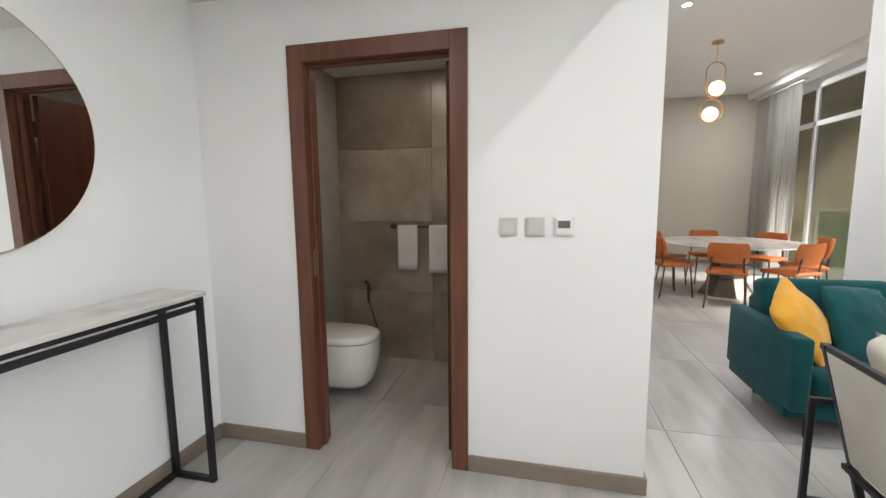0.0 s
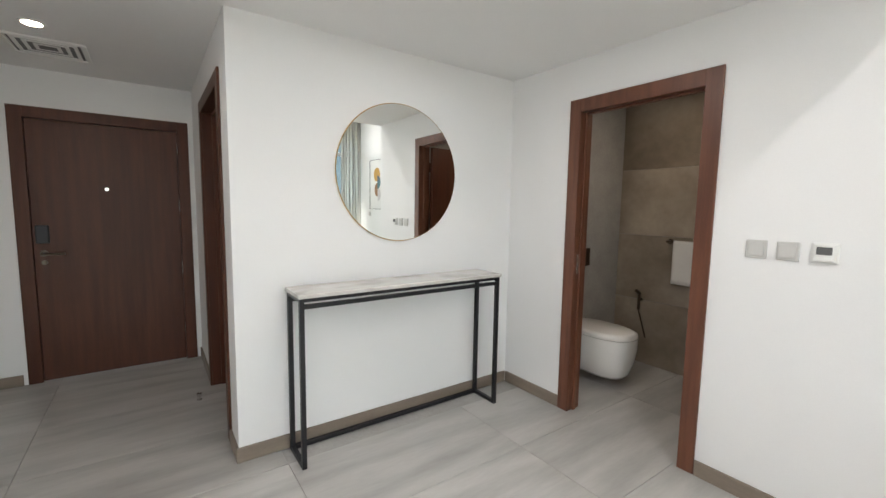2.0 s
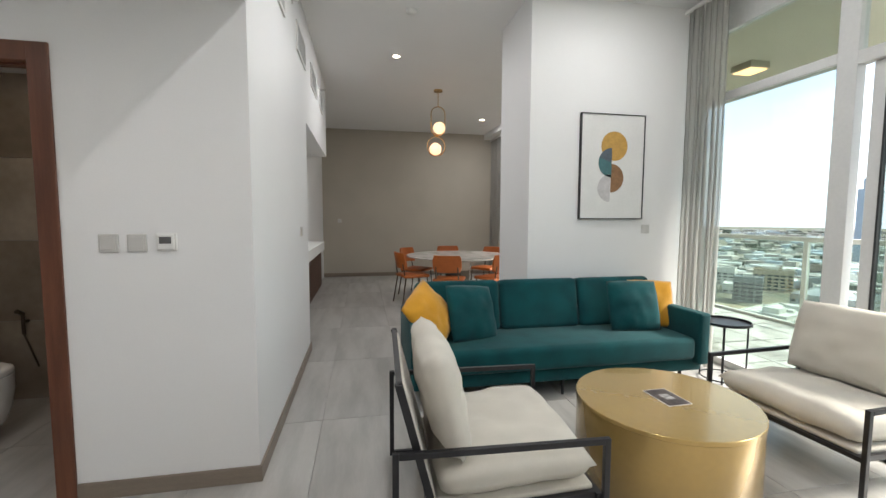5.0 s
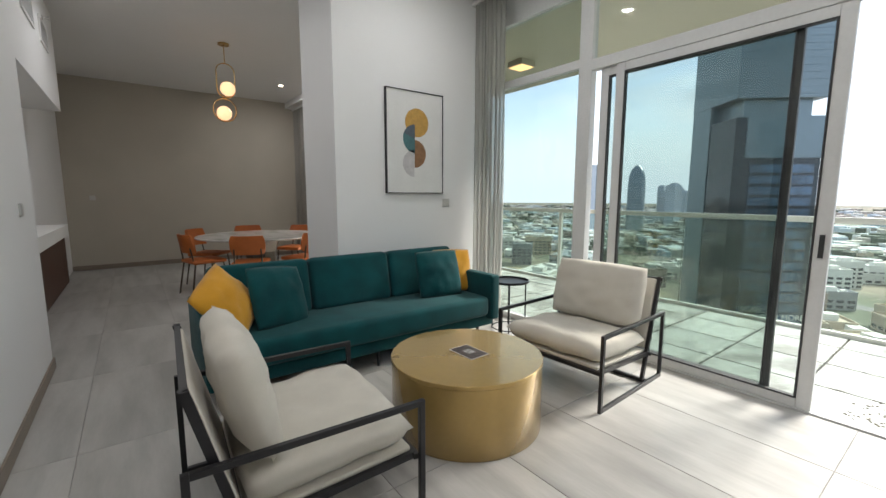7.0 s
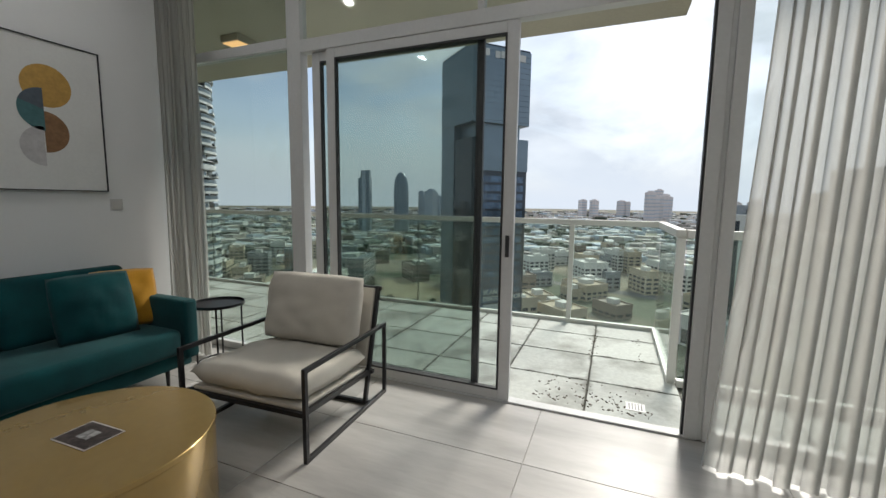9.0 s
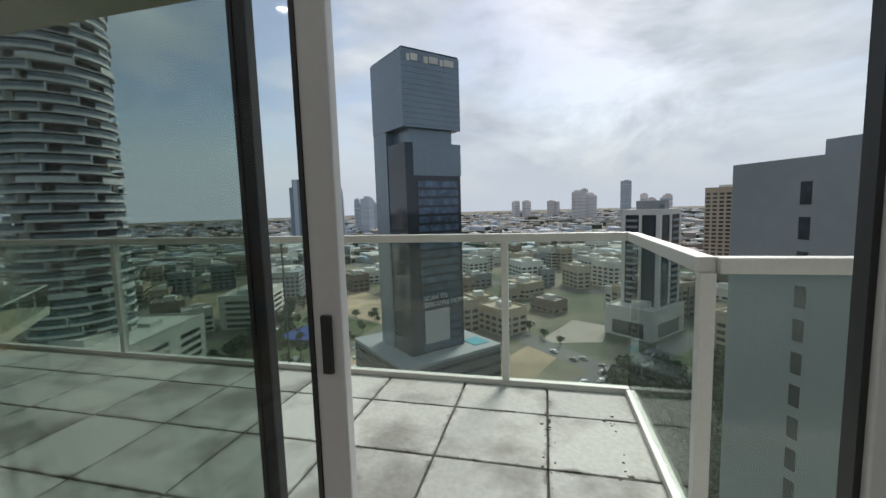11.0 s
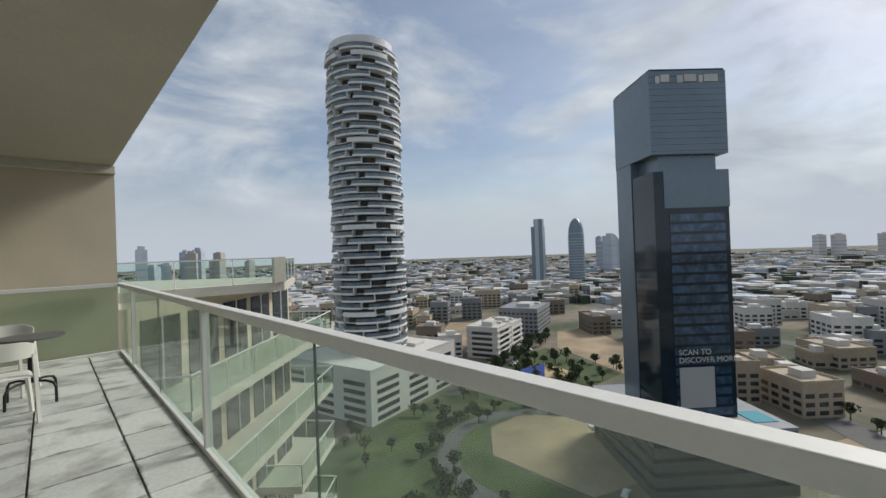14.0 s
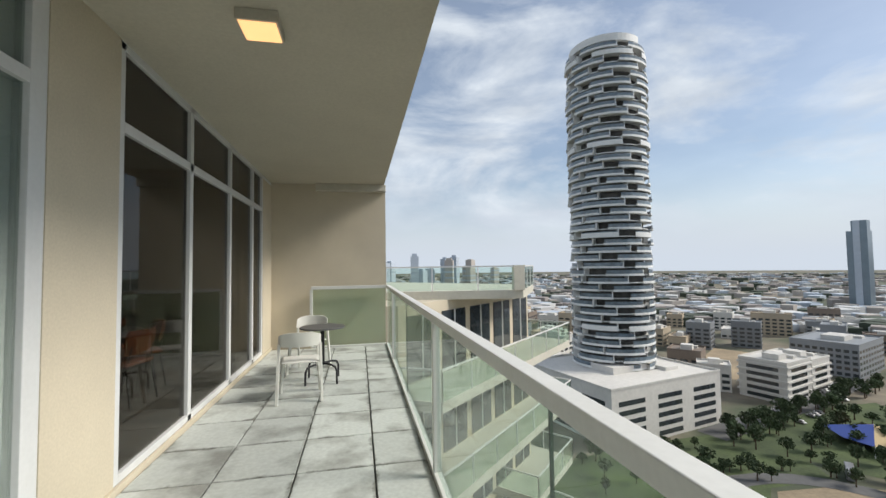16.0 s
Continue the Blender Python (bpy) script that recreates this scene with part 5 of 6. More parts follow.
def building(name, cx, cy, w, d, h, rot, key, label, floor=3.5, bays=0, base=GZ, win="win_far", group="", slab=False, split=False):
    """A block with a recessed window band a floor, bays of piers, a parapet and a roof hut."""
    t = thing(name, label, "building", pose(cx, cy, base, 0, 0, rot), group)
    part("wall", boxes((-w / 2, w / 2, -d / 2, d / 2, 0, h)), M[key], t)
    n = max(1, int((h - 1.5) / floor))
    bm = bmesh.new()
    vs, fs = [], []
    for i in range(n):
        z = 1.2 + i * floor
        for s in (-1, 1):
            for L, D, ax in ((w, d, 0), (d, w, 1)):
                nb = bays or max(2, int(L / 5))
                for j in range(nb):
                    a, b = -L / 2 + L * (j + 0.17) / nb, -L / 2 + L * (j + 0.83) / nb
                    e0, e1, z1 = s * D / 2 - 0.06, s * D / 2 + 0.06, z + floor * 0.52
                    q = (a, b, e0, e1, z, z1) if ax == 0 else (e0, e1, a, b, z, z1)
                    if split:
                        part("window", boxes(q), M[win], t)
                    else:
                        o = len(vs)
                        vs += [(x, y, zz) for zz in q[4:6] for x, y in ((q[0], q[2]), (q[1], q[2]), (q[1], q[3]), (q[0], q[3]))]
                        fs += [(o, o + 3, o + 2, o + 1), (o + 4, o + 5, o + 6, o + 7)] + [(o + k, o + (k + 1) % 4, o + 4 + (k + 1) % 4, o + 4 + k) for k in range(4)]
        if slab:
            part("floor_edge", boxes((-w / 2 - 0.7, w / 2 + 0.7, -d / 2 - 0.7, d / 2 + 0.7, z + floor * 0.62, z + floor * 0.86)), M[key], t)
    bm.free()
    if vs:
        me = bpy.data.meshes.new("window_grid")
        me.from_pydata(vs, [], fs)
        me.materials.append(M[win])
        o = tagged(new("window_grid", me), "rows of small dark windows", "", "", "stuff")
        o.parent = t
    part("parapet", boxes((-w / 2 - 0.15, w / 2 + 0.15, -d / 2 - 0.15, -d / 2 + 0.2, h, h + 1), (-w / 2 - 0.15, w / 2 + 0.15, d / 2 - 0.2, d / 2 + 0.15, h, h + 1), (-w / 2 - 0.15, -w / 2 + 0.2, -d / 2 + 0.2, d / 2 - 0.2, h, h + 1), (w / 2 - 0.2, w / 2 + 0.15, -d / 2 + 0.2, d / 2 - 0.2, h, h + 1)), M[key], t)
    part("roof_hut", boxes((-w * 0.2, w * 0.12, -d * 0.2, d * 0.15, h, h + 3), (w * 0.2, w * 0.32, -d * 0.3, -d * 0.1, h, h + 1.6)), M["wall_white"], t)
    return t


# dark glass tower
TR = -41.7
dk = thing("glass_tower", "dark blue glass office tower with an overhanging top block", "skyscraper", pose(154.0, 46.6, GZ, 0, 0, TR))
S = 11.4
part("shaft", boxes((-S, S, -S, S, 18, 93)), M["tw_glass"], dk, "dark reflective glass shaft")
part("side_wall", boxes((-S - 0.25, -S + 7, S - 10, S + 0.25, 18, 98)), M["tw_panel"], dk)
part("neck", boxes((-S + 2.5, S - 2.5, -S + 1.5, S - 1.0, 93, 98)), M["tw_panel"], dk)
part("upper_frame", boxes((-S + 3, S + 0.2, -S - 0.2, S - 2, 82, 93.2)), M["tw_panel"], dk)
part("top_block", boxes((-S - 0.4, S + 0.3, -S - 0.3, S + 0.3, 98, 123), bevel=0.1), M["tw_panel"], dk, "blue-grey panelled top block")
part("crown", boxes((-S, S, -S, S, 123, 123.6)), M["tw_glass"], dk)
for i in range(20):
    z = 20 + i * 3.05
    part("glass_floor", boxes((-S + 4.5, S - 1.5, -S - 0.22, -S + 0.2, z, z + 2.2)), M["tw_blue"], dk, "blue glazed storey")
for i in range(13):
    z = 99 + i * 1.85
    part("panel_joint", boxes((-S - 0.42, S + 0.32, -S - 0.32, -S - 0.3, z, z + 0.07)), M["tw_glass"], dk)
for a, b, z in ((-9.8, -8.6, 119.2), (-8.2, -5.6, 119.6), (-3.2, -1.4, 119.3), (-1.0, 2.6, 119.6), (3.4, 4.6, 119.3), (5.0, 9.2, 119.5)):
    part("sign_bar", boxes((a, b, -S - 0.5, -S - 0.3, z, z + 2.2)), M["wall_white"], dk, "pale sign letters")
bn = thing("building_banner", "printed banner with a white square on the tower", "banner", pose(154.0, 46.6, GZ, 0, 0, TR))
part("banner_square", boxes((-S + 5.5, -S + 16.0, -S - 0.42, -S - 0.25, 22.5, 34.5)), mat("banner_white", (0.42, 0.42, 0.42), 0.7), bn, "pale square")
for txt, z in (("SCAN TO", 38.2), ("DISCOVER MORE", 35.9)):
    cu = bpy.data.curves.new("lettering", 'FONT')
    cu.body = txt
    cu.size = 2.3
    cu.extrude = 0.04
    o = new("lettering", cu)
    o.data.materials.append(M["wall_white"])
    o.parent = bn
    o.matrix_local = pose(-S + 5.4, -S - 0.40, z, 90)
pod = thing("tower_podium", "grey terraced podium below the glass tower", "building", pose(154.0, 46.6, GZ, 0, 0, TR))
part("block", boxes((-19, 22, -20, 22, 0, 18)), mat("podium_stone", (0.085, 0.092, 0.098), 0.5, var=0.08, scale=0.2, fine=1.0), pod)
for i in range(4):
    part("deck_edge", boxes((-20, 23, 22.0 - i * 0.0, 26 - i, 2 + i * 4, 3 + i * 4)), M["wall_white"], pod)
    part("band", boxes((-19.15, 22.15, -20.15, 22.15, 3.2 + i * 4, 4.4 + i * 4)), M["tw_glass"], pod)
part("terrace", boxes((-19.2, 22.2, -20.2, 22.2, 18, 19)), M["wall_grey"], pod)
part("pool", boxes((13, 20, -16, -8, 19, 19.2)), mat("pool_water", (0.06, 0.34, 0.40), 0.08), pod, "small turquoise pool")

# round tower with staggered balconies
rt = thing("round_tower", "round white residential tower with staggered curved balconies", "skyscraper", pose(132, 189, -47, 0, 0, 0))
RR, NF = 19.4, 43
FH = 155.0 / NF
M["ring_glass"] = mat("balcony_glass", (0.16, 0.21, 0.25), 0.15, var=0.2, scale=0.3, fine=1.0, spec=0.8)
# Core coloured dark to carry the shade between the balconies.
M["ring_core"] = mat("shade_dark_recess", (0.10, 0.098, 0.092), 0.7, var=0.25, scale=0.2, fine=0.6)
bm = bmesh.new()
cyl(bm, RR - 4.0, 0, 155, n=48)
part("core", bm, M["ring_core"], rt, "recessed facade, coloured dark for the shade behind the balconies", 60)


def arcbox(bm, r0, r1, a0, a1, z0, z1):
    n = max(2, int(abs(a1 - a0) / 7))
    q = []
    for i in range(n + 1):
        a = radians(a0 + (a1 - a0) * i / n)
        c, s = math.cos(a), math.sin(a)
        q.append([bm.verts.new(p) for p in ((r0 * c, r0 * s, z0), (r1 * c, r1 * s, z0), (r1 * c, r1 * s, z1), (r0 * c, r0 * s, z1))])
    for a, b in zip(q, q[1:]):
        for i in range(4):
            bm.faces.new((a[i], a[(i + 1) % 4], b[(i + 1) % 4], b[i]))
    bm.faces.new(q[0])
    bm.faces.new(list(reversed(q[-1])))


rng = random.Random(5)
for k in range(NF):
    z = k * FH
    slabs = bmesh.new()
    arcbox(slabs, RR - 4.2, RR - 1.6, 0, 360, z, z + 0.4)
    part("floor_slab", slabs, M["ring_white"], rt)
    off = (0, 36, 12, 50)[k % 4] + (k // 4) * 4 + rng.uniform(-5, 5)
    for j in range(5):
        a0 = off + j * 72 + rng.uniform(-5, 5)
        ln = rng.uniform(48, 62)
        r1 = RR + rng.choice((0, 0.5, 0.0, -0.5))
        solid = 2.1 if k % 12 == 5 else 0.85
        par = bmesh.new()
        arcbox(par, r1 - 3.0, r1, a0, a0 + ln, z - 0.15, z + 0.35)
        arcbox(par, r1 - 0.25, r1, a0, a0 + ln * 0.97, z + 0.35, z + solid)
        arcbox(par, r1 - 3.8, r1 - 0.4, a0 + ln - 1.3, a0 + ln, z + 0.35, z + FH - 0.1)
        bal = part("balcony", par, M["ring_white"], rt)
        gls = bmesh.new()
        arcbox(gls, r1 - 0.45, r1 - 0.3, a0 + 1, a0 + ln - 1.5, z + 0.4, z + 2.5)
        part("glass_band", gls, M["ring_glass"], bal, "blue-grey balcony glass")
bm = bmesh.new()
arcbox(bm, RR - 5, RR - 2, 20, 300, 155, 158.5)
arcbox(bm, RR - 1.2, RR - 0.5, 0, 130, 153, 156.0)
cyl(bm, 4, 155, 160, n=20)
part("crown", bm, M["ring_white"], rt)
building("podium_block", 128, 182, 66, 58, 22.5, 13, "wall_white", "white parking podium with dark slots under the round tower", 3.7, 3, split=True)

# named mid-distance blocks
building("office_block", 226, 186, 26, 22, 20, 17, "wall_white", "white office block with curved balconies", 3.6, 1, slab=True, split=True)
building("office_block", 252, 196, 22, 24, 18, 17, "wall_white", "white low office block", 3.6, 1, slab=True, split=True)
building("office_block", 320, 222, 50, 34, 20, 20, "wall_grey", "grey framed office block", 3.5, 9, split=True)
building("podium_block", 245, -52, 34, 26, 15, -40, "wall_white", "white podium of a dark tower", 14, 1)
dt2 = thing("dark_tower", "black and white residential tower with tall white piers", "skyscraper", pose(252, -56, GZ, 0, 0, -40))
part("wall", boxes((-11, 11, -10, 10, 0, 66)), M["tw_glass"], dt2, "dark glazed wall")
part("roof_frame", boxes((-11.4, 11.4, -10.4, 10.4, 63.5, 66.5)), M["wall_white"], dt2)
part("roof_hut", boxes((-5, 7, -6, 6, 66.5, 71), (-2, 3, -8, -6, 66.5, 69)), M["wall_grey"], dt2)
for x0, x1, y0, y1 in ((-11.5, -9.6, -10.5, -8.4), (9.6, 11.5, -10.5, -8.4), (-11.5, -9.6, 8.4, 10.5), (9.6, 11.5, 8.4, 10.5), (-11.5, -10.9, -0.8, 0.8), (-1.0, 1.0, -10.5, -9.9)):
    part("pier", boxes((x0, x1, y0, y1, 0, 63.5)), M["wall_white"], dt2, "white pier")
for k in range(18):
    part("balcony", boxes((-11.9, -10.95, 1.6, 7.6, 3 + k * 3.35, 4.2 + k * 3.35), (1.8, 8.6, -10.9, -9.95, 3 + k * 3.35, 4.2 + k * 3.35)), M["wall_grey"], dt2)
building("cream_tower", 400, -146, 24, 24, 79, -30, "wall_cream", "cream residential tower with a pointed roof", 3.3, 5)
gb = thing("grey_tower", "plain grey tower wall with a strip of small windows", "skyscraper", pose(54.6, -39.0, GZ, 0, 0, -67.2))
part("wall", boxes((-13, 13, -14, 14, 0, 75.2)), mat("grey_paint", (0.25, 0.275, 0.285), 0.75, var=0.04, scale=0.1, fine=0.6), gb)
part("roof_hut", boxes((-5, 12.9, -13.9, 10, 75.2, 77.6)), M["wall_grey"], gb)
part("taller_part", boxes((1.0, 12.8, -13.8, 2.5, 77.6, 84.5)), M["wall_grey"], gb)
for i in range(20):
    part("window", boxes((-13.08, -12.9, 4.6, 5.7, 3 + i * 3.55, 5.3 + i * 3.55)), M["win_far"], gb)

# low-rise districts
rng = random.Random(11)
keys = ("wall_cream", "wall_cream", "wall_white", "wall_brown", "wall_grey", "wall_white")
made = 0


def clear(x, y):
    if x < 205 and y < 240:
        return False
    for px, py, r in ((154, 46, 45), (132, 189, 62), (245, -52, 45), (226, 186, 26), (252, 196, 26), (320, 222, 45), (400, -146, 30), (235, 130, 48), (290, 145, 50), (280, 240, 55), (240, -10, 32)):
        if (x - px) ** 2 + (y - py) ** 2 < r * r:
            return False
    return True


for i in range(1100):
    az, dist = radians(rng.uniform(-38, 88)), 215 + 430 * rng.random() ** 1.2
    x, y = dist * math.cos(az), dist * math.sin(az)
    if not clear(x, y) or made >= 200:
        continue
    w, d = rng.uniform(13, 32), rng.uniform(11, 22)
    building("city_block", x, y, w, d, rng.choice((8, 11, 14, 14, 18, 21)), rng.choice((38, -52, 30, 45)) + rng.uniform(-4, 4), rng.choice(keys), "low city block with rows of small windows", 3.4, group="low city blocks")
    made += 1


def stuff_boxes(name, label, key, items, category="buildings"):
    vs, fs = [], []
    for cx, cy, w, d, h, rot, z0 in items:
        o = len(vs)
        for z in (z0, z0 + h):
            vs += [(*p, z) for p in rect(cx, cy, w, d, rot)]
        fs += [(o, o + 3, o + 2, o + 1), (o + 4, o + 5, o + 6, o + 7)] + [(o + i, o + (i + 1) % 4, o + 4 + (i + 1) % 4, o + 4 + i) for i in range(4)]
    me = bpy.data.meshes.new(name)
    me.from_pydata(vs, [], fs)
    me.materials.append(M[key])
    return tagged(new(name, me), label, category, "", "stuff")


# Distant haze is put into these base colours, nothing hangs in the air.
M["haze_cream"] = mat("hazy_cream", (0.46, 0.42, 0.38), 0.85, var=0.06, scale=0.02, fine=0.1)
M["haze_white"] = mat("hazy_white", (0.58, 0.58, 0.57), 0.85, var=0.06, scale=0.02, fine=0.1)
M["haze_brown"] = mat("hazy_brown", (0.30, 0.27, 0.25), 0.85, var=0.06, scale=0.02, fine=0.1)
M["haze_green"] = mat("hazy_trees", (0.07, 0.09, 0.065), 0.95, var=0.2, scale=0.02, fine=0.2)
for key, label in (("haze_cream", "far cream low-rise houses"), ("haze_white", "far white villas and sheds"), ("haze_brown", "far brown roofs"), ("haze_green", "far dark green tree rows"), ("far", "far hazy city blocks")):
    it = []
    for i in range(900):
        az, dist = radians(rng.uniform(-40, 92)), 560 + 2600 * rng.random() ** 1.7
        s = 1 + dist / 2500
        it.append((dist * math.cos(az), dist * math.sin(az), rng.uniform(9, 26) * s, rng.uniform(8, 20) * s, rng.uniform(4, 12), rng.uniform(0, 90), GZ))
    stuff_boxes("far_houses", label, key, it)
# Skyline blocks with the haze painted in as a lighter pink.
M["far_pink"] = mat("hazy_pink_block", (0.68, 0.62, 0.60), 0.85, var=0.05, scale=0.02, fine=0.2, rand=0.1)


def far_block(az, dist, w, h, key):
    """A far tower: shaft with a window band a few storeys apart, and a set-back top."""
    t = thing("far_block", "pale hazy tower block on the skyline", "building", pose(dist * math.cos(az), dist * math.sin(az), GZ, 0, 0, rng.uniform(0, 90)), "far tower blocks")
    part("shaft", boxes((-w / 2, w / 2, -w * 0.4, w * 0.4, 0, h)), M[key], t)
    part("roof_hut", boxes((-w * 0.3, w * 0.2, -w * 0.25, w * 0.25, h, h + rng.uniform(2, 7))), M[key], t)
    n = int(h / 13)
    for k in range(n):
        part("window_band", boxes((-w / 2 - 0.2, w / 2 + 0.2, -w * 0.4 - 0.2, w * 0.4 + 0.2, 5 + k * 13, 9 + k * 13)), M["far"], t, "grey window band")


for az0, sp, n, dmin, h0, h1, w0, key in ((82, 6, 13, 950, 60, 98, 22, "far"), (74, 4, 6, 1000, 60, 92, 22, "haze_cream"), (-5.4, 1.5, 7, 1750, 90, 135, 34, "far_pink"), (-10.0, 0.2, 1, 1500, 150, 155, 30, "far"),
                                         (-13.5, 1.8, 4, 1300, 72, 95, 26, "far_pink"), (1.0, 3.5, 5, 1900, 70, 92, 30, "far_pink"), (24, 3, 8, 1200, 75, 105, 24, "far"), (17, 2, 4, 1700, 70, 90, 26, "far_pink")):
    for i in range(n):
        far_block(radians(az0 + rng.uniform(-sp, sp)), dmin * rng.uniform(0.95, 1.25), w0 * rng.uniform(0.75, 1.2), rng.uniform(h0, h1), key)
fa = thing("far_tower", "slim dark far tower with a notched top", "skyscraper", pose(770, 500, GZ, 0, 0, 20))
part("shaft", boxes((-12, 12, -12, 12, 0, 118), (-12, 4, -12, 6, 118, 134)), M["tw_panel"], fa)
part("fin", boxes((-13, -12, -4, 4, 0, 134)), M["far"], fa)
fb = thing("far_tower", "far tower with a rounded tapering top", "skyscraper", pose(800, 428, GZ, 0, 0, 10))
bm = bmesh.new()
lathe(bm, [(16, 0), (16, 90), (15, 108), (12, 120), (7, 128), (3, 131)], 24)
part("shaft", bm, M["tw_panel"], fb, "", 60)
for i in range(18):
    bm = bmesh.new()
    cyl(bm, 16.4 if i < 16 else 15.6, 4 + i * 5.6, 5.2 + i * 5.6, n=24)
    part("floor_edge", bm, M["far"], fb)

# trees
TREE = []
for v in range(3):
    r3 = random.Random(20 + v)
    t = thing("tree", "green broad-crowned street tree", "tree", pose(205 + v * 6, 112 + v * 3, GZ), "street and park trees")
    bm = bmesh.new()
    cyl(bm, 0.28, 0, 3.0, n=7, r2=0.16)
    for i in range(4):
        a = i * 1.6 + v
        rod(bm, (0, 0, 2.4), (1.5 * math.cos(a), 1.5 * math.sin(a), 4.4), 0.09, 5)
    part("trunk", bm, M["trunk"], t)
    bm = bmesh.new()
    for i in range(190):
        a, rr, zz = r3.uniform(0, 6.28), 2.9 * math.sqrt(r3.random()), r3.uniform(-1, 1)
        rr *= math.sqrt(max(0.05, 1 - zz * zz)) * (0.75 + 0.35 * math.sin(3 * a + v))
        c = Vector((rr * math.cos(a), rr * math.sin(a), 4.6 + 1.7 * zz))
        q = Euler((r3.uniform(0, 6), r3.uniform(0, 6), r3.uniform(0, 6))).to_matrix()
        s = r3.uniform(0.35, 0.75)
        bm.faces.new([bm.verts.new(c + q @ Vector(p) * s) for p in ((-1, 0, 0), (0, -0.6, 0.15), (1, 0, 0), (0, 0.6, 0.15))])
    part("crown", bm, M["leaf"], t)
    TREE.append(t)
rng = random.Random(3)
cnt = 0


def plant(x, y, s):
    m = pose(x, y, GZ, 0, 0, rng.uniform(0, 360))
    c = copy_thing(TREE[rng.randrange(3)], m)
    c.scale = (s, s, s * rng.uniform(0.8, 1.15))


for i in range(48):
    u = i / 48
    x, y = 150 + u * 150, 143 + u * 45 + rng.uniform(-6, 5)
    plant(x + rng.uniform(-3, 3), y, rng.uniform(0.8, 1.4))
for i in range(56):
    plant(rng.uniform(168, 250), rng.uniform(100, 158), rng.uniform(0.6, 1.3))
for i in range(94):
    a, b = rng.random(), rng.random()
    plant(72 + 100 * a, -60 + 58 * b * (0.5 + a * 0.4) - 8, rng.uniform(1.6, 2.7))
for i in range(62):
    x, y = rng.uniform(64, 176), rng.uniform(58, 152)
    if y - 96 > -(x - 64) * 0.1 + 4 or x < 112:
        if (x - 132) ** 2 + (y - 82) ** 2 > 33 ** 2 and not (94 < x < 165 and y > 148):
            plant(x, y, rng.uniform(0.6, 1.3))
for i in range(24):
    a = radians(rng.uniform(20, 200))
    plant(133 + 41.5 * math.cos(a), 82 + 41.5 * math.sin(a), rng.uniform(0.5, 0.9))
for i in range(26):
    plant(215 + i * 6 + rng.uniform(-2, 2), -6 + i * 5.2 + rng.uniform(-3, 3), rng.uniform(0.6, 1.0))
for i in range(16):
    plant(102 + i * 4.0, 23 - i * 3.2 + rng.uniform(-2, 2), rng.uniform(0.5, 0.9))

# shade sails in the park
sail = thing("shade_sail", "coloured fabric shade canopy on poles in the park", "canopy", pose(203, 128, GZ, 0, 0, 10))
for i, c in enumerate(((0.45, 0.14, 0.12), (0.05, 0.09, 0.33), (0.50, 0.38, 0.20), (0.15, 0.25, 0.33))):
    a = i * math.pi / 2 + 0.4
    bm = bmesh.new()
    p = [Vector((0, 0, 8)), Vector((15 * math.cos(a), 15 * math.sin(a), 4)), Vector((12 * math.cos(a + 0.8), 12 * math.sin(a + 0.8), 3.2)), Vector((15 * math.cos(a + 1.57), 15 * math.sin(a + 1.57), 4))]
    f = bm.faces.new([bm.verts.new(v) for v in p])
    r = bmesh.ops.extrude_face_region(bm, geom=[f])
    bmesh.ops.translate(bm, vec=(0, 0, 0.1), verts=[v for v in r["geom"] if isinstance(v, bmesh.types.BMVert)])
    part("sail", bm, mat("sail_cloth", c, 0.8, var=0.05), sail)
    bm = bmesh.new()
    rod(bm, (*p[1][:2], 0), p[1], 0.2)
    part("pole", bm, M["alu"], sail)
bm = bmesh.new()
rod(bm, (0, 0, 0), (0, 0, 8.1), 0.25)
part("pole", bm, M["alu"], sail)


def car(m, long=4.4, high=1.45, name="car", label="parked car in the street"):
    t = thing(name, label, "vehicle", m, "cars in the streets")
    bm = bmesh.new()
    box(bm, -long / 2, long / 2, -0.9, 0.9, 0.3, high * 0.6, bevel=0.12, seg=1)
    if long < 6:
        box(bm, -long * 0.32, long * 0.22, -0.8, 0.8, high * 0.58, high, bevel=0.2, seg=1)
    else:
        box(bm, -long / 2 + 0.1, long / 2 - 0.3, -1.15, 1.15, 0.35, high, bevel=0.15, seg=1)
    part("body", bm, M["car"], t)
    part("windows", boxes((-long * 0.30, long * 0.2, -0.83 if long < 6 else -1.17, 0.83 if long < 6 else 1.17, high * 0.64, high * 0.86)), M["win_far"], t, "dark windows")
    for x in (-long * 0.31, long * 0.31):
        for y in (-0.82, 0.82):
            bm = bmesh.new()
            cyl(bm, 0.33, -0.12, 0.12, n=10, m=Matrix.Translation((x, y, 0.33)) @ pose(0, 0, 0, 90))
            part("wheel", bm, M["alu_in"], t)
    return t


c0 = car(pose(170, -14, GZ + 0.14, 0, 0, -40))
b0 = car(pose(167, 112, GZ + 0.14, 0, 0, 38), 10, 3.0, "bus", "white coach on the park road")
for i in range(44):
    if i < 26:
        x, y = 195 + i * 4.0, 157 + i * 1.45 + rng.choice((-6, 6))
        copy_thing(c0, pose(x, y, GZ + 0.14, 0, 0, 20 + 70))
    elif i < 36:
        u = rng.uniform(-40, 60)
        copy_thing(c0, pose(182 + u * 0.75, -26 + u * (0.7 if u > 0 else 0.75) + rng.choice((-3, 3)), GZ + 0.16, 0, 0, 43))
    else:
        u = rng.uniform(-40, 50)
        copy_thing(c0, pose(182 - u * 0.78, -26 + u * 0.66 + rng.choice((-3, 3)), GZ + 0.16, 0, 0, -40))
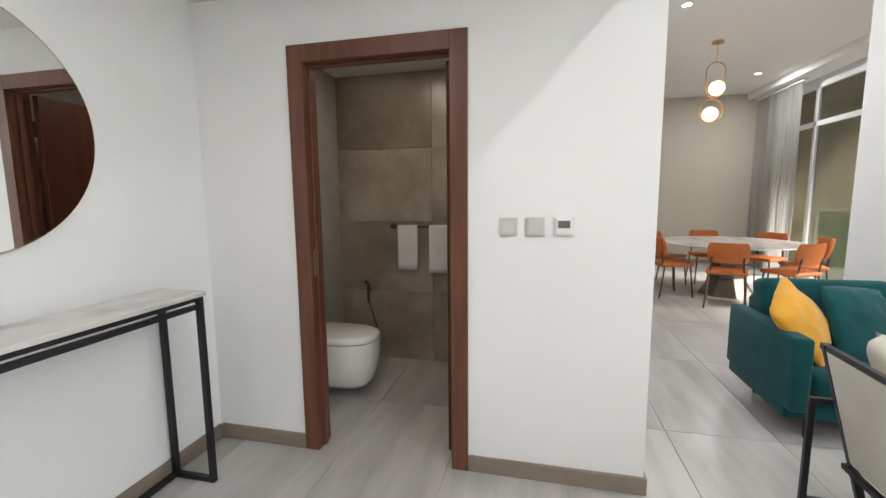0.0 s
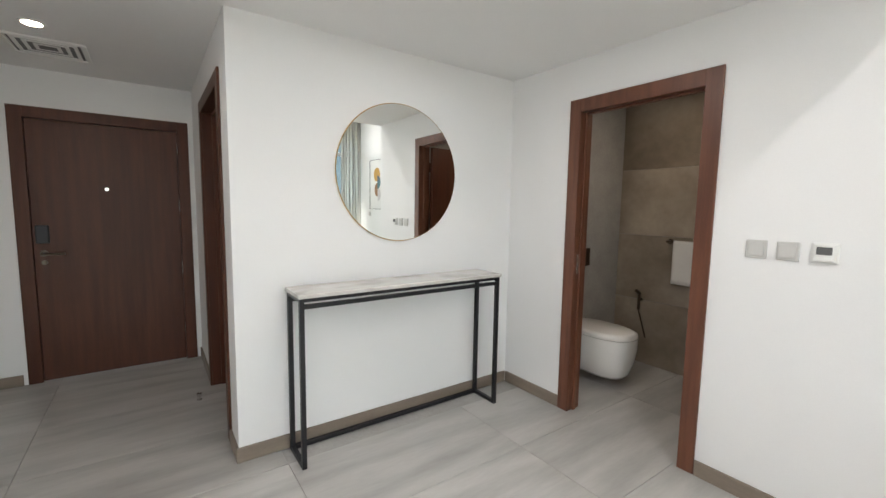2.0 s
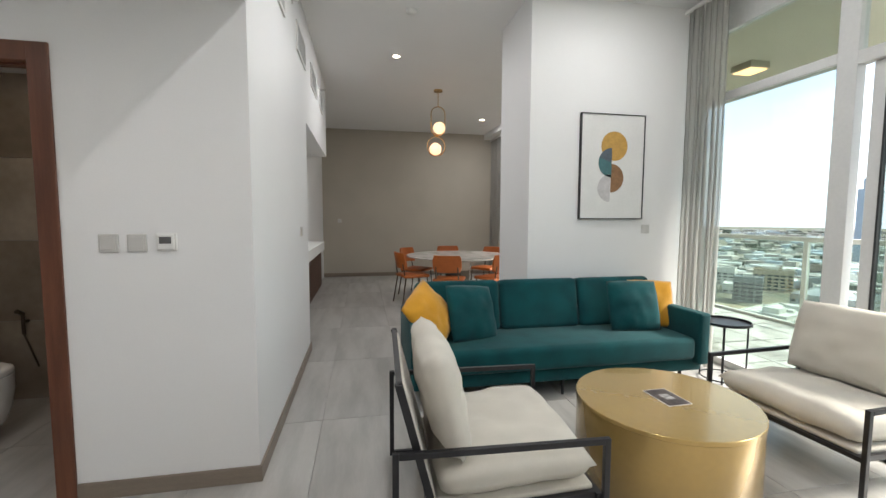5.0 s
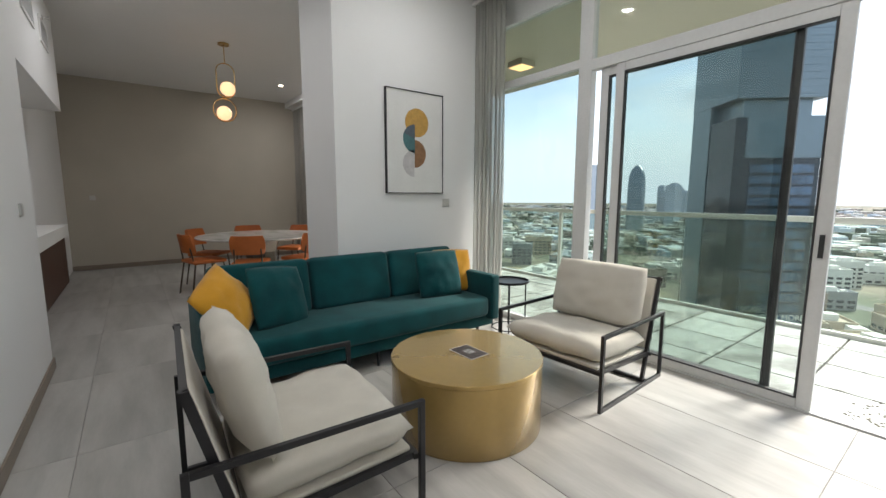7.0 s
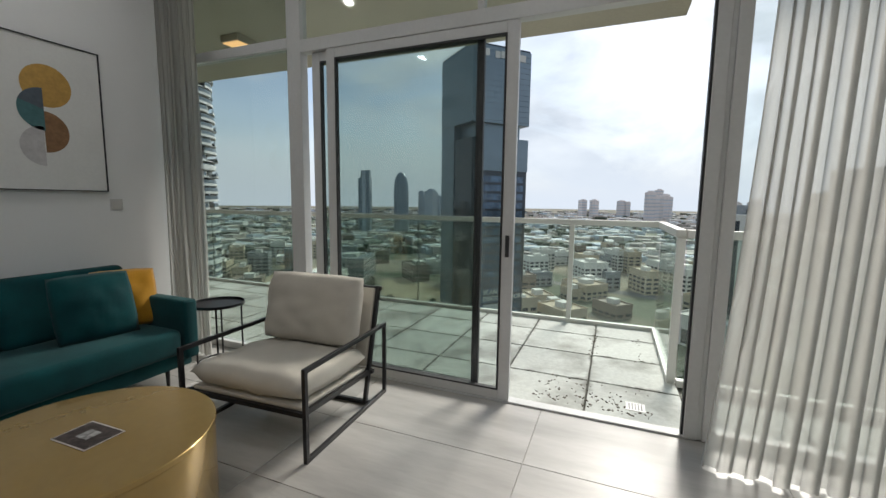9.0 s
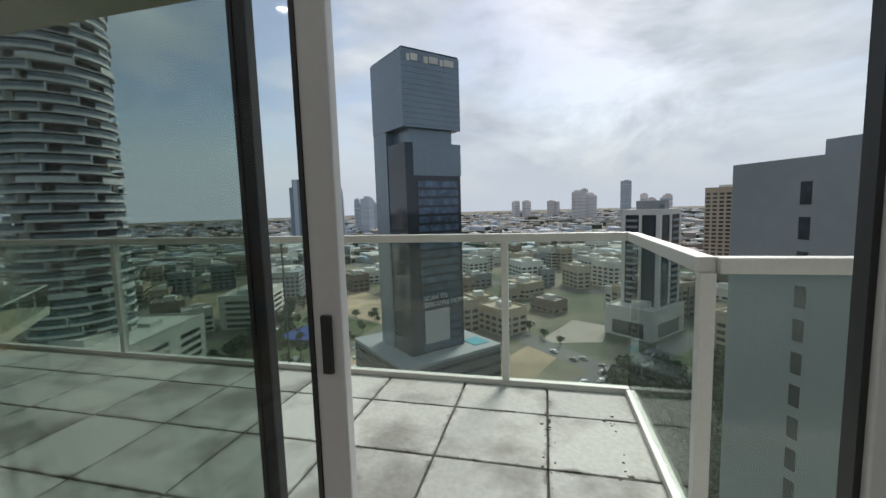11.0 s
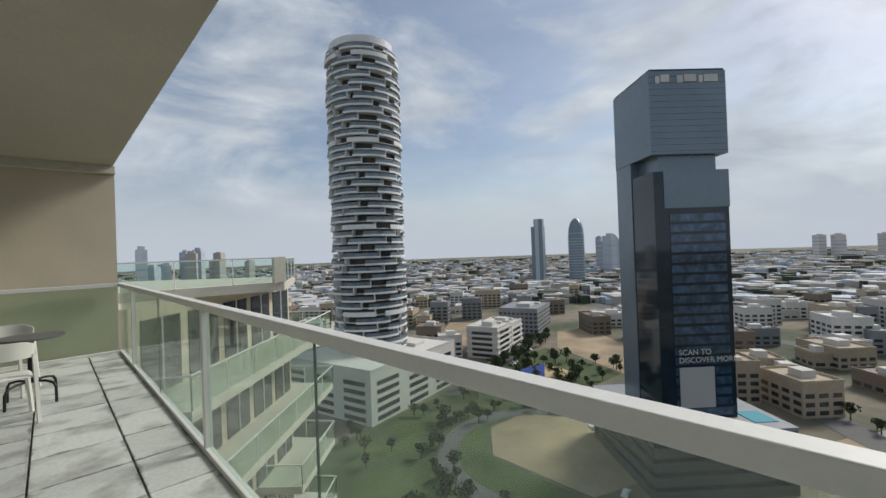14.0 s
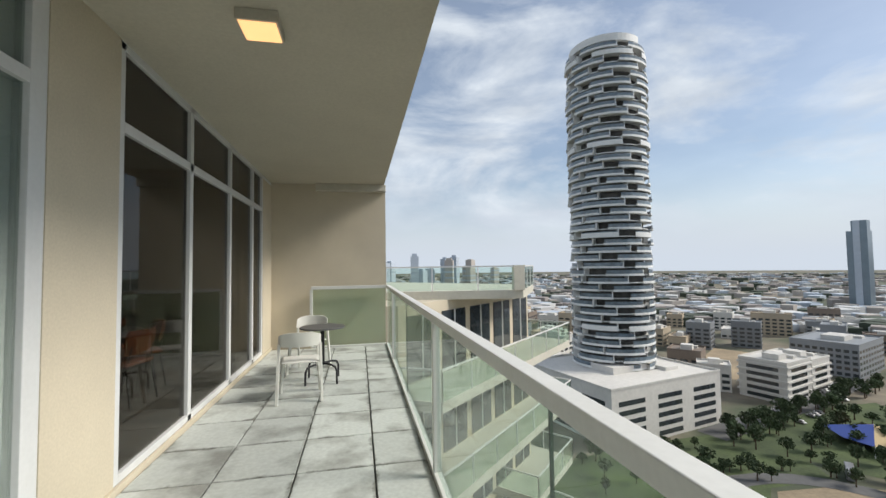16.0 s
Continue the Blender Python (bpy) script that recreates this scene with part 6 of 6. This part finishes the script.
for x, y in ((112, 38), (116, 36), (121, 40), (125, 52), (119, 46)):
    copy_thing(c0, pose(x, y, GZ + 0.1, 0, 0, rng.uniform(0, 180)))
copy_thing(b0, pose(186, -40, GZ + 0.16, 0, 0, -44))

# ---------- tiles, piece by piece ----------


def tiles(parent_ob, origin, ux, uy, nx, ny, tw, th, gap, thick, material, skip=None, shift=0.0):
    """Tiles as pieces that share one mesh, laid from origin along ux and uy."""
    nrm = Vector(ux).cross(Vector(uy)).normalized()
    m0 = Matrix((Vector(ux), Vector(uy), nrm)).transposed().to_4x4()
    bm = bmesh.new()
    box(bm, gap / 2, tw - gap / 2, gap / 2, th - gap / 2, 0, thick, bevel=0.0015 if thick < 0.012 else 0.004, seg=1)
    me = mesh_of("tile", bm, material)
    for j in range(ny):
        for i in range(nx):
            p = Vector(origin) + Vector(ux) * (i * tw - (shift * tw if j % 2 else 0)) + Vector(uy) * (j * th)
            if skip and skip(p):
                continue
            o = new("tile", me)
            o.parent = parent_ob
            o.matrix_local = Matrix.Translation(p) @ m0


fl_ob = bpy.data.objects["floor"]
# porcelain planks 0.6 x 1.2 along the room
tiles(fl_ob, (-2.52, -2.91, -0.0065), (1, 0, 0), (0, 1, 0), 14, 11, 0.6, 1.2, 0.003, 0.0065, M["floor"],
      skip=lambda p: (p.x < -0.5 and (p.y > 0.4 or p.y < -1.9)) or (p.x < 1.2 and p.y > 3.8) or p.x > 5.85 or (p.x < 0 and p.y < -2))
wb = bpy.data.objects["wall_wc_back"]
tiles(wb, (-0.20, 3.849, 0.0), (1, 0, 0), (0, 0, 1), 2, 4, 0.87, 0.6, 0.003, 0.008, M["wctile"])
tiles(bpy.data.objects["wall_wc_left"], (-0.162, 3.83, 0.0), (0, -1, 0), (0, 0, 1), 1, 4, 1.2, 0.6, 0.003, 0.008, M["wctile"])
bs = bpy.data.objects["balcony_slab"]
tiles(bs, (5.99, -0.19, -0.062), (1, 0, 0), (0, 1, 0), 3, 16, 0.582, 0.63, 0.013, 0.022, M["deck"])
tiles(bs, (7.736, -0.19, -0.062), (1, 0, 0), (0, 1, 0), 1, 16, 0.42, 0.63, 0.013, 0.022, M["deck"])
tiles(bs, (5.99, -3.97, -0.062), (1, 0, 0), (0, 1, 0), 1, 6, 0.60, 0.63, 0.013, 0.022, M["deck"])
